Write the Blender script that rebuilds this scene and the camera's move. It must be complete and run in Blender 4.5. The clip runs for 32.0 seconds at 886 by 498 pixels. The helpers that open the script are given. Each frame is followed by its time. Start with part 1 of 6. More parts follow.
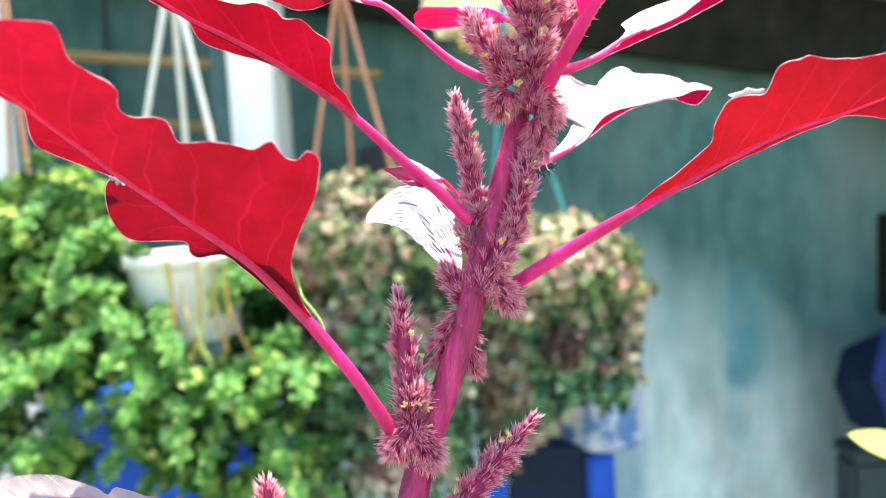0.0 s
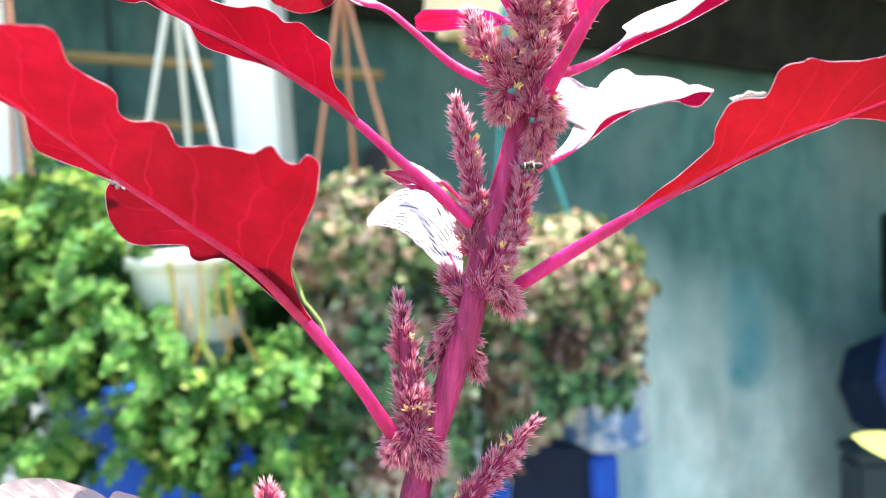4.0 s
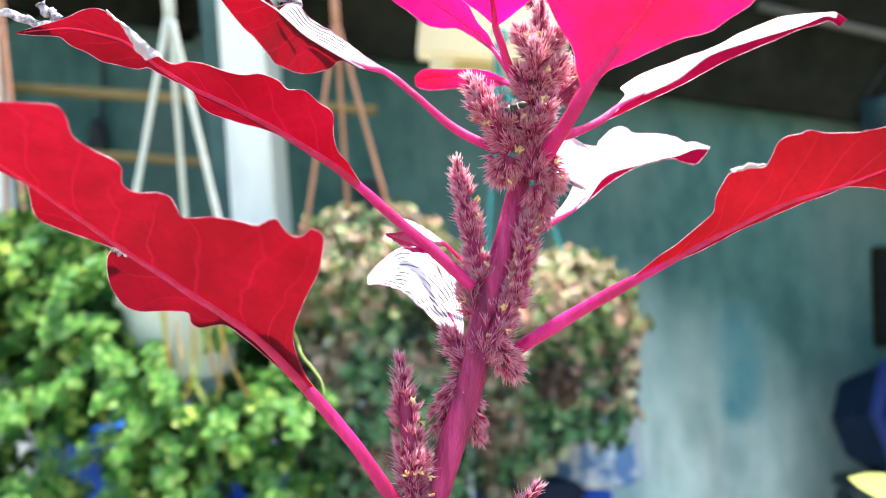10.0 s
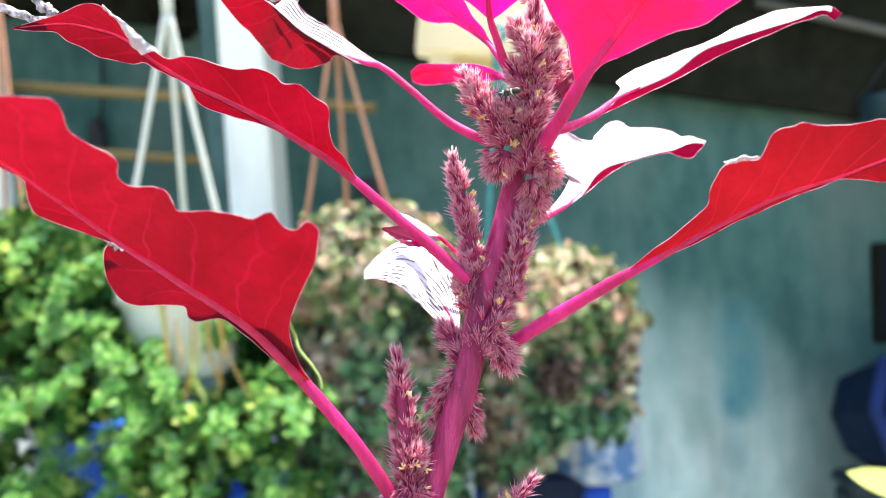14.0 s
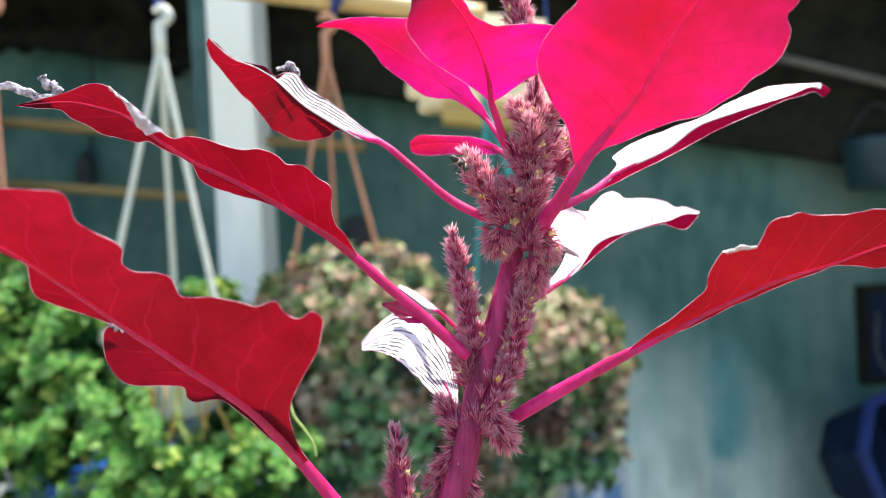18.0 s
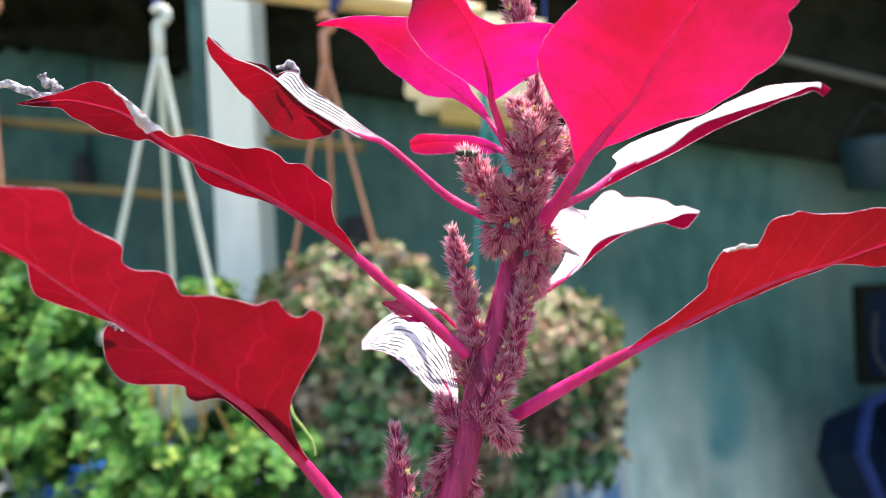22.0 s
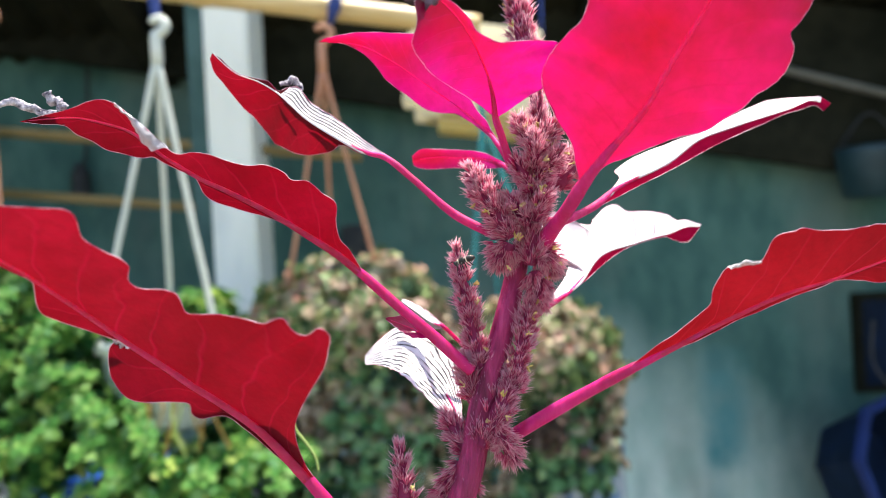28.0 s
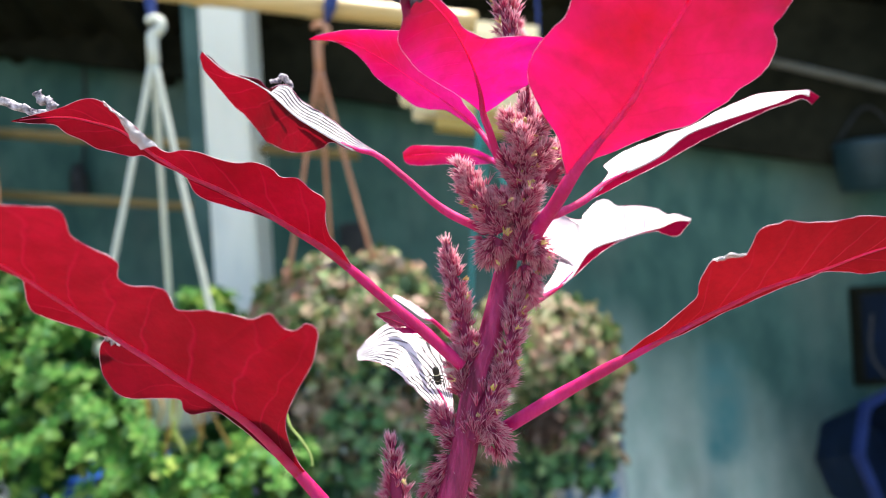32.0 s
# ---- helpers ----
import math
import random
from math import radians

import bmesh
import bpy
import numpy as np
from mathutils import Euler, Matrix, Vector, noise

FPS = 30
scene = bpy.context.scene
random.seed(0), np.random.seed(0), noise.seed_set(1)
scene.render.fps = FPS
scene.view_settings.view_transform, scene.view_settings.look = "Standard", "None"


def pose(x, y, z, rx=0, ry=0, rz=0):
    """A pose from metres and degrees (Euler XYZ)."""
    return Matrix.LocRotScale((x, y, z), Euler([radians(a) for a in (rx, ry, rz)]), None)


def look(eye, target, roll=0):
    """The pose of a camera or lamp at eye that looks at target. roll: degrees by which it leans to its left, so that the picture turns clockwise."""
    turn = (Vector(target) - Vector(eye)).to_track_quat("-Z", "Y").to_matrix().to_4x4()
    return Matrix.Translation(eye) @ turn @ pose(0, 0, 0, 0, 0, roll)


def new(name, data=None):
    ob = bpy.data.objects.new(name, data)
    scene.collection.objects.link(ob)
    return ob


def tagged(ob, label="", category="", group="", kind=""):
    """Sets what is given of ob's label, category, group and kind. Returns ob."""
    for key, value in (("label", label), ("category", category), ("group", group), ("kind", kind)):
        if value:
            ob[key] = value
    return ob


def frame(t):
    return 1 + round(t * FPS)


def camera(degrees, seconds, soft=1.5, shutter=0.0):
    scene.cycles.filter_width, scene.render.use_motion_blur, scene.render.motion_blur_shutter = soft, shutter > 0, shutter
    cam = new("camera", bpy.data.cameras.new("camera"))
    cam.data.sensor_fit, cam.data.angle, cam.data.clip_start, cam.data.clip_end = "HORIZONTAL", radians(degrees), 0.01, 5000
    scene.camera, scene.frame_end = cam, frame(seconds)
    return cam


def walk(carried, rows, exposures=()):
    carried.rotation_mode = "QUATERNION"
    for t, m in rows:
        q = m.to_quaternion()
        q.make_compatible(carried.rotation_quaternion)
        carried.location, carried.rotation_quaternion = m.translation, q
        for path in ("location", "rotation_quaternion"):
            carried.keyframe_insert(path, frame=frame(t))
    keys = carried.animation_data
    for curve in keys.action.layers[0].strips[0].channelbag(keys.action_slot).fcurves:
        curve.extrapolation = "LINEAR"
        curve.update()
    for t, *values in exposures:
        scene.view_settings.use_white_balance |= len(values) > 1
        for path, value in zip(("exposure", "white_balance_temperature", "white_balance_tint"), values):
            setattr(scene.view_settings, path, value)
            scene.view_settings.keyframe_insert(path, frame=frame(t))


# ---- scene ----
cam = camera(60, 32.0, soft=0.7)
cam.data.dof.use_dof = True
cam.data.dof.focus_distance = 0.205
cam.data.dof.aperture_fstop = 11.5
PATH = [
    (0, (0.00605, -0.21912, 1.62816), (-0.01165, 0.27854, 1.58324), -3.21),
    (0.5, (0.00601, -0.21892, 1.62824), (-0.01151, 0.27876, 1.58344), -3.26),
    (1, (0.00646, -0.21887, 1.62838), (-0.01208, 0.27878, 1.58371), -3.24),
    (1.5, (0.00652, -0.21887, 1.62844), (-0.01194, 0.27885, 1.58440), -3.31),
    (2, (0.00687, -0.21889, 1.62870), (-0.01227, 0.27878, 1.58445), -3.26),
    (2.5, (0.00687, -0.21905, 1.62877), (-0.01266, 0.27859, 1.58430), -3.22),
    (3, (0.00681, -0.21886, 1.62880), (-0.01260, 0.27880, 1.58459), -3.27),
    (3.5, (0.00696, -0.21862, 1.62888), (-0.01262, 0.27902, 1.58451), -3.28),
    (5.5, (0.00529, -0.21897, 1.62875), (-0.01407, 0.27853, 1.58277), -3.18),
    (6, (0.00681, -0.21874, 1.62643), (-0.01282, 0.27873, 1.58016), -3.54),
    (6.5, (0.00471, -0.21862, 1.62513), (-0.01502, 0.27886, 1.57904), -3.48),
    (7, (0.00627, -0.21796, 1.62414), (-0.01122, 0.27966, 1.57873), -3.52),
    (7.5, (0.00631, -0.21782, 1.63167), (-0.00962, 0.28064, 1.59587), -3.41),
    (8, (0.00521, -0.21796, 1.63727), (-0.00837, 0.28099, 1.60782), -3.27),
    (8.5, (0.00487, -0.21824, 1.63770), (-0.00934, 0.28073, 1.60894), -3.19),
    (9, (0.00461, -0.21840, 1.63758), (-0.00893, 0.28067, 1.61028), -3.23),
    (9.5, (0.00459, -0.21819, 1.63794), (-0.00840, 0.28092, 1.61093), -3.21),
    (10, (0.00463, -0.21814, 1.63780), (-0.00856, 0.28103, 1.61227), -3.21),
    (10.5, (0.00461, -0.21841, 1.63793), (-0.00865, 0.28077, 1.61265), -3.29),
    (11, (0.00474, -0.21838, 1.63801), (-0.00850, 0.28082, 1.61300), -3.29),
    (11.5, (0.00486, -0.21830, 1.63797), (-0.00817, 0.28091, 1.61306), -3.31),
    (12, (0.00488, -0.21847, 1.63814), (-0.00761, 0.28072, 1.61257), -3.27),
    (12.5, (0.00482, -0.21846, 1.63770), (-0.00710, 0.28076, 1.61247), -3.33),
    (13, (0.00504, -0.21883, 1.63755), (-0.00730, 0.28034, 1.61149), -3.35),
    (13.5, (0.00523, -0.21865, 1.63738), (-0.00825, 0.28042, 1.61001), -3.36),
    (14, (0.00564, -0.21888, 1.63673), (-0.00750, 0.28022, 1.60970), -3.38),
    (14.5, (0.00443, -0.21881, 1.63658), (-0.00744, 0.28037, 1.61038), -3.22),
    (16.5, (0.00460, -0.21836, 1.64766), (0.00016, 0.28157, 1.64011), -2.93),
    (17, (0.00298, -0.21947, 1.64828), (-0.00093, 0.28047, 1.64205), -2.88),
    (17.5, (0.00293, -0.21953, 1.64847), (-0.00077, 0.28042, 1.64221), -2.88),
    (18, (0.00275, -0.21965, 1.64851), (-0.00058, 0.28031, 1.64329), -2.88),
    (18.5, (0.00277, -0.21949, 1.64853), (-0.00124, 0.28048, 1.64415), -2.87),
    (19, (0.00274, -0.21990, 1.64869), (-0.00120, 0.28007, 1.64482), -2.82),
    (19.5, (0.00258, -0.21981, 1.64884), (-0.00080, 0.28016, 1.64522), -2.89),
    (20, (0.00246, -0.21959, 1.64869), (-0.00034, 0.28039, 1.64565), -2.91),
    (20.5, (0.00230, -0.21926, 1.64875), (0.00054, 0.28072, 1.64509), -2.93),
    (21, (0.00228, -0.21960, 1.64876), (0.00115, 0.28039, 1.64500), -2.92),
    (21.5, (0.00220, -0.21937, 1.64863), (0.00107, 0.28061, 1.64431), -2.91),
    (22, (0.00223, -0.21949, 1.64823), (-0.00005, 0.28048, 1.64294), -2.86),
    (22.5, (0.00238, -0.21919, 1.64790), (-0.00081, 0.28075, 1.64119), -2.89),
    (23, (0.00383, -0.21843, 1.64756), (0.00224, 0.28153, 1.64121), -3.04),
    (23.5, (0.00334, -0.21971, 1.65125), (0.00152, 0.28029, 1.64942), -3.12),
    (24, (0.00084, -0.22028, 1.65142), (-0.00133, 0.27971, 1.65097), -3.04),
    (24.5, (0.00067, -0.21947, 1.65058), (-0.00102, 0.28053, 1.64933), -3.16),
    (25, (-0.00040, -0.22029, 1.65003), (0.00018, 0.27971, 1.64909), -2.79),
    (25.5, (-0.00041, -0.22012, 1.65008), (0.00062, 0.27988, 1.64913), -2.82),
    (27.5, (0.00023, -0.22024, 1.65034), (0.00043, 0.27976, 1.65020), -2.91),
    (28, (0.00042, -0.21997, 1.65036), (0.00044, 0.28003, 1.65038), -3.00),
    (28.5, (0.00046, -0.22008, 1.65031), (0.00101, 0.27992, 1.65066), -3.05),
    (29, (0.00070, -0.22024, 1.65038), (0.00127, 0.27976, 1.65075), -3.06),
    (29.5, (0.00056, -0.22024, 1.65033), (0.00157, 0.27976, 1.65074), -3.07),
    (30, (0.00088, -0.22042, 1.65040), (0.00174, 0.27958, 1.65039), -3.06),
    (30.5, (0.00090, -0.22027, 1.65021), (0.00176, 0.27973, 1.65036), -3.08),
    (31, (0.00162, -0.21990, 1.64995), (0.00296, 0.28010, 1.64942), -3.13),
    (31.5, (0.00098, -0.22125, 1.65034), (0.00247, 0.27874, 1.65083), -3.12),
    (32, (0.00323, -0.22132, 1.64961), (0.00326, 0.27868, 1.64807), -3.47),
]
walk(cam, [(t, look(eye, target, roll)) for t, eye, target, roll in PATH], [(0, 1.82, 7000, 10), (7, 1.82, 7000, 10), (8.5, 1.71, 7000, 10), (14.5, 1.65, 7000, 10), (16.5, 1.13, 7000, 10), (23, 1.13, 7000, 10), (24.5, 1.05, 7000, 10), (32, 1.05, 7000, 10)])

# ---- light ----
SUN_HIGH, SUN_TURN = radians(78), radians(52)
sun_way = Vector((math.sin(SUN_TURN) * math.cos(SUN_HIGH), math.cos(SUN_TURN) * math.cos(SUN_HIGH), math.sin(SUN_HIGH)))
world = bpy.data.worlds.new("world")
scene.world = world
world.use_nodes = True
wn = world.node_tree
sky = wn.nodes.new("ShaderNodeTexSky")
sky.sky_type = "NISHITA"
sky.sun_disc = False
sky.sun_elevation = SUN_HIGH
sky.sun_rotation = SUN_TURN
wn.links.new(sky.outputs[0], wn.nodes["Background"].inputs[0])
wn.nodes["Background"].inputs[1].default_value = 0.18
sun = new("sun", bpy.data.lights.new("sun", "SUN"))
sun.data.energy = 5.0
sun.data.angle = radians(0.6)
sun.data.color = (1.0, 0.96, 0.9)
sun.matrix_world = look(tuple(sun_way * 20), (0, 0, 0))


# ---- mesh helpers ----
def mesh_of(name, verts, faces, material, smooth=True, uv=None):
    me = bpy.data.meshes.new(name)
    me.from_pydata([tuple(v) for v in verts], [], [tuple(f) for f in faces])
    me.materials.append(material)
    if smooth:
        me.polygons.foreach_set("use_smooth", [True] * len(me.polygons))
    if uv is not None:
        layer = me.uv_layers.new(name="UVMap")
        loops = np.zeros(len(me.loops), dtype=np.int32)
        me.loops.foreach_get("vertex_index", loops)
        layer.data.foreach_set("uv", np.asarray(uv, dtype=np.float32)[loops].ravel())
    me.update()
    return me


def part(name, data, material, parent=None, label="", smooth=None, uv=None):
    """Links (verts, faces), a bmesh or a mesh as one mesh object under a thing or a part."""
    if isinstance(data, bmesh.types.BMesh):
        me = bpy.data.meshes.new(name)
        data.to_mesh(me)
        data.free()
        me.materials.append(material)
        if smooth:
            me.polygons.foreach_set("use_smooth", [True] * len(me.polygons))
    elif isinstance(data, tuple):
        me = mesh_of(name, data[0], data[1], material, smooth is not False, uv)
    else:
        me = data
    ob = new(name, me)
    if parent is not None:
        ob.parent = parent
        bpy.context.view_layer.update()
        ob.matrix_parent_inverse = parent.matrix_world.inverted()
    if label:
        tagged(ob, label)
    return ob


def thing(name, place, label, category, group="", kind=""):
    ob = new(name)
    ob.location = place
    ob.empty_display_size = 0.02
    bpy.context.view_layer.update()
    return tagged(ob, label, category, group, kind)


def spline(points, n):
    """n places on a Catmull-Rom curve through the points."""
    p = np.asarray(points, float)
    p = np.vstack([2 * p[0] - p[1], p, 2 * p[-1] - p[-2]])
    s = np.linspace(0, len(points) - 1 - 1e-6, n)
    i = s.astype(int)
    f = (s - i)[:, None]
    a, b, c, d = p[i], p[i + 1], p[i + 2], p[i + 3]
    return 0.5 * (2 * b + (c - a) * f + (2 * a - 5 * b + 4 * c - d) * f**2 + (3 * b - a - 3 * c + d) * f**3)


def tube(points, radii, n=24, seg=10, ribs=0.0, rough=0.0):
    """A closed tube along a smooth curve; radii are spread along it."""
    c = spline(points, n)
    r = np.interp(np.linspace(0, 1, n), np.linspace(0, 1, len(radii)), radii)
    t = np.gradient(c, axis=0)
    t /= np.linalg.norm(t, axis=1)[:, None] + 1e-12
    side = np.cross(t[0], (0.31, 0.92, 0.22))
    verts = []
    for k in range(n):
        side = side - t[k] * (side @ t[k])
        side /= np.linalg.norm(side)
        other = np.cross(t[k], side)
        for j in range(seg):
            a = 2 * math.pi * j / seg
            rr = r[k] * (1 + ribs * math.cos(seg / 2 * a) + rough * math.sin(k * 1.7 + j * 2.3))
            verts.append(c[k] + rr * (math.cos(a) * side + math.sin(a) * other))
    faces = [(k * seg + j, k * seg + (j + 1) % seg, (k + 1) * seg + (j + 1) % seg, (k + 1) * seg + j) for k in range(n - 1) for j in range(seg)]
    faces += [tuple(range(seg - 1, -1, -1)), tuple((n - 1) * seg + j for j in range(seg))]
    return verts, faces


def box(x0, x1, y0, y1, z0, z1, bevel=0.0):
    bm = bmesh.new()
    bmesh.ops.create_cube(bm, size=1.0)
    for v in bm.verts:
        v.co = ((x0 + x1) / 2 + v.co.x * (x1 - x0), (y0 + y1) / 2 + v.co.y * (y1 - y0), (z0 + z1) / 2 + v.co.z * (z1 - z0))
    if bevel:
        bmesh.ops.bevel(bm, geom=bm.edges[:], offset=bevel, segments=2, affect="EDGES")
    return bm


def lathe(profile, place, seg=28, squash=1.0):
    """A turned shape: rows of radius and height over the place."""
    x, y, z = place
    verts = [(x + r * math.cos(2 * math.pi * j / seg), y + squash * r * math.sin(2 * math.pi * j / seg), z + h) for r, h in profile for j in range(seg)]
    faces = [(k * seg + j, k * seg + (j + 1) % seg, (k + 1) * seg + (j + 1) % seg, (k + 1) * seg + j) for k in range(len(profile) - 1) for j in range(seg)]
    return verts, faces


# ---- materials ----
def nodes_of(name):
    m = bpy.data.materials.new(name)
    m.use_nodes = True
    return m, m.node_tree.nodes, m.node_tree.links, m.node_tree.nodes["Principled BSDF"]


def mixed(n, l, fac, a, b, blend="MIX"):
    mix = n.new("ShaderNodeMix")
    mix.data_type = "RGBA"
    mix.blend_type = blend
    for socket, value in ((mix.inputs[0], fac), (mix.inputs[6], a), (mix.inputs[7], b)):
        if isinstance(value, bpy.types.NodeSocket):
            l.new(value, socket)
        else:
            socket.default_value = value if not isinstance(value, tuple) else (*value, 1)
    return mix.outputs[2]


def noise_of(n, l, scale, detail=5.0, low=0.35, high=0.65, rough=0.6, stretch=(1, 1, 1)):
    co = n.new("ShaderNodeTexCoord")
    mp = n.new("ShaderNodeMapping")
    mp.inputs["Scale"].default_value = stretch
    tex = n.new("ShaderNodeTexNoise")
    tex.inputs["Scale"].default_value = scale
    tex.inputs["Detail"].default_value = detail
    tex.inputs["Roughness"].default_value = rough
    ramp = n.new("ShaderNodeMapRange")
    ramp.inputs[1].default_value, ramp.inputs[2].default_value = low, high
    l.new(co.outputs["Object"], mp.inputs[0])
    l.new(mp.outputs[0], tex.inputs["Vector"])
    l.new(tex.outputs[0], ramp.inputs[0])
    return ramp.outputs[0]


def bumped(n, l, bsdf, height, strength, distance):
    b = n.new("ShaderNodeBump")
    b.inputs["Strength"].default_value, b.inputs["Distance"].default_value = strength, distance
    l.new(height, b.inputs["Height"])
    l.new(b.outputs[0], bsdf.inputs["Normal"])
    return b.outputs[0]


def plain(name, a, b, scale, rough=0.6, bump=0.2, deep=0.002, stretch=(1, 1, 1), metal=0.0, spots=None, spot_scale=6.0, spot_low=0.5, spot_high=0.7):
    """Two tones mixed by fine grain, with an optional third tone in larger stains."""
    m, n, l, s = nodes_of(name)
    fine = noise_of(n, l, scale, stretch=stretch)
    col = mixed(n, l, fine, a, b)
    if spots:
        col = mixed(n, l, noise_of(n, l, spot_scale, low=spot_low, high=spot_high, stretch=stretch), col, spots)
    l.new(col, s.inputs["Base Color"])
    s.inputs["Roughness"].default_value, s.inputs["Metallic"].default_value = rough, metal
    bumped(n, l, s, fine, bump, deep)
    return m


def islands(name, tones, rough=0.6, clear=0.35, spec=0.4, patches=None, patch_scale=14.0, patch_low=0.45):
    """Foliage and bristles: each loose piece takes a tone of its own; part of the light passes through."""
    m, n, l, s = nodes_of(name)
    geo = n.new("ShaderNodeNewGeometry")
    ramp = n.new("ShaderNodeValToRGB")
    ramp.color_ramp.elements[0].color = (*tones[0], 1)
    ramp.color_ramp.elements[1].color = (*tones[-1], 1)
    for k, tone in enumerate(tones[1:-1]):
        e = ramp.color_ramp.elements.new((k + 1) / (len(tones) - 1))
        e.color = (*tone, 1)
    l.new(geo.outputs["Random Per Island"], ramp.inputs[0])
    tone = ramp.outputs[0]
    if patches:
        tone = mixed(n, l, noise_of(n, l, patch_scale, 3, patch_low, patch_low + 0.1), tone, mixed(n, l, geo.outputs["Random Per Island"], *patches))
    l.new(tone, s.inputs["Base Color"])
    s.inputs["Roughness"].default_value = rough
    s.inputs["Specular IOR Level"].default_value = spec
    if clear:
        t = n.new("ShaderNodeBsdfTranslucent")
        l.new(tone, t.inputs[0])
        mix = n.new("ShaderNodeMixShader")
        mix.inputs[0].default_value = clear
        l.new(s.outputs[0], mix.inputs[1])
        l.new(t.outputs[0], mix.inputs[2])
        l.new(mix.outputs[0], n["Material Output"].inputs[0])
    return m


def blade_material(name, top, through_red, through_pink, vein, rough=0.3, clear=0.6, wrinkle=0.3, dark_veins=0.5, vein_wide=0.045, vein_count=9.5, lengthwise=False, rim=None, vein_show=0.4, ripe=0.0, lobes=0.0):
    """A thin amaranth leaf: dark glossy skin, red light passing through, paler side veins."""
    m, n, l, s = nodes_of(name)
    uv = n.new("ShaderNodeUVMap")
    sep = n.new("ShaderNodeSeparateXYZ")
    l.new(uv.outputs[0], sep.inputs[0])

    def calc(op, a, b=0.0, c=0.0):
        k = n.new("ShaderNodeMath")
        k.operation = op
        for i, v in enumerate((a, b, c)):
            if isinstance(v, bpy.types.NodeSocket):
                l.new(v, k.inputs[i])
            else:
                k.inputs[i].default_value = v
        return k.outputs[0]

    across = calc("ABSOLUTE", sep.outputs[1])
    side = calc("MULTIPLY", calc("SIGN", sep.outputs[1]), 0.31)
    bend = noise_of(n, l, 60, 2, 0.3, 0.7)
    phase = calc("ADD", calc("SUBTRACT", calc("MULTIPLY", sep.outputs[0], vein_count), calc("MULTIPLY", calc("POWER", across, 0.8), 1.5)), calc("ADD", side, calc("MULTIPLY", bend, 0.35)))
    if lengthwise:
        phase = calc("ADD", calc("MULTIPLY", sep.outputs[1], vein_count), calc("ADD", calc("MULTIPLY", sep.outputs[0], 1.2), calc("MULTIPLY", bend, 1.3)))
    near = calc("ABSOLUTE", calc("SUBTRACT", calc("FRACT", phase), 0.5))
    line = n.new("ShaderNodeMapRange")
    line.inputs[1].default_value, line.inputs[2].default_value = vein_wide, 0.0
    l.new(near, line.inputs[0])
    veins = calc("MULTIPLY", line.outputs[0], calc("SUBTRACT", 1.0, calc("MULTIPLY", across, 0.75)))
    if lengthwise:
        veins = calc("MINIMUM", calc("MULTIPLY", calc("MULTIPLY", line.outputs[0], 2.4), noise_of(n, l, 170, 3, 0.36, 0.56)), 1.0)
    patch = noise_of(n, l, 45, 4, 0.3, 0.72)
    fine = noise_of(n, l, 700, 3, 0.3, 0.7)
    cells = n.new("ShaderNodeTexVoronoi")
    cells.feature = "DISTANCE_TO_EDGE"
    cells.inputs["Scale"].default_value = 260
    co = n.new("ShaderNodeTexCoord")
    l.new(co.outputs["Object"], cells.inputs["Vector"])
    net = n.new("ShaderNodeMapRange")
    net.inputs[1].default_value, net.inputs[2].default_value = 0.0, 0.09
    l.new(cells.outputs["Distance"], net.inputs[0])
    hue = patch
    if ripe:
        hue = calc("MINIMUM", calc("MAXIMUM", calc("ADD", calc("MULTIPLY", patch, 0.5), calc("MULTIPLY", calc("SUBTRACT", 0.62, sep.outputs[0]), ripe)), 0.0), 1.0)
    shine = mixed(n, l, hue, through_red, through_pink)
    shine = mixed(n, l, calc("MULTIPLY", calc("SUBTRACT", 1.0, net.outputs[0]), 0.05), shine, tuple(0.5 * v for v in through_red))
    shine = mixed(n, l, calc("MULTIPLY", noise_of(n, l, 420, 6, 0.4, 0.72), 0.42), shine, tuple(0.55 * v for v in through_red))
    if lobes:
        shine = mixed(n, l, calc("MULTIPLY", noise_of(n, l, 32, 3, 0.42, 0.66), lobes), shine, tuple(0.5 * v for v in through_red))
    shine = mixed(n, l, calc("MULTIPLY", veins, vein_show), shine, vein)
    if rim:
        shine = mixed(n, l, calc("MULTIPLY", calc("POWER", across, 2.2), calc("ADD", 0.12, calc("MULTIPLY", patch, 0.45))), shine, rim)
    skin = mixed(n, l, patch, top, tuple(min(0.9, 1.5 * v) for v in top))
    skin = mixed(n, l, calc("MULTIPLY", veins, dark_veins), skin, vein)
    l.new(skin, s.inputs["Base Color"])
    s.inputs["Roughness"].default_value = rough
    s.inputs["Specular IOR Level"].default_value = 0.5
    height = calc("ADD", calc("ADD", calc("MULTIPLY", veins, 1.2), calc("MULTIPLY", fine, 0.25)), calc("MULTIPLY", net.outputs[0], 0.05))
    normal = bumped(n, l, s, height, wrinkle, 0.0006)
    t = n.new("ShaderNodeBsdfTranslucent")
    l.new(shine, t.inputs[0])
    mix = n.new("ShaderNodeMixShader")
    mix.inputs[0].default_value = clear
    l.new(s.outputs[0], mix.inputs[1])
    l.new(t.outputs[0], mix.inputs[2])
    l.new(mix.outputs[0], n["Material Output"].inputs[0])
    return m


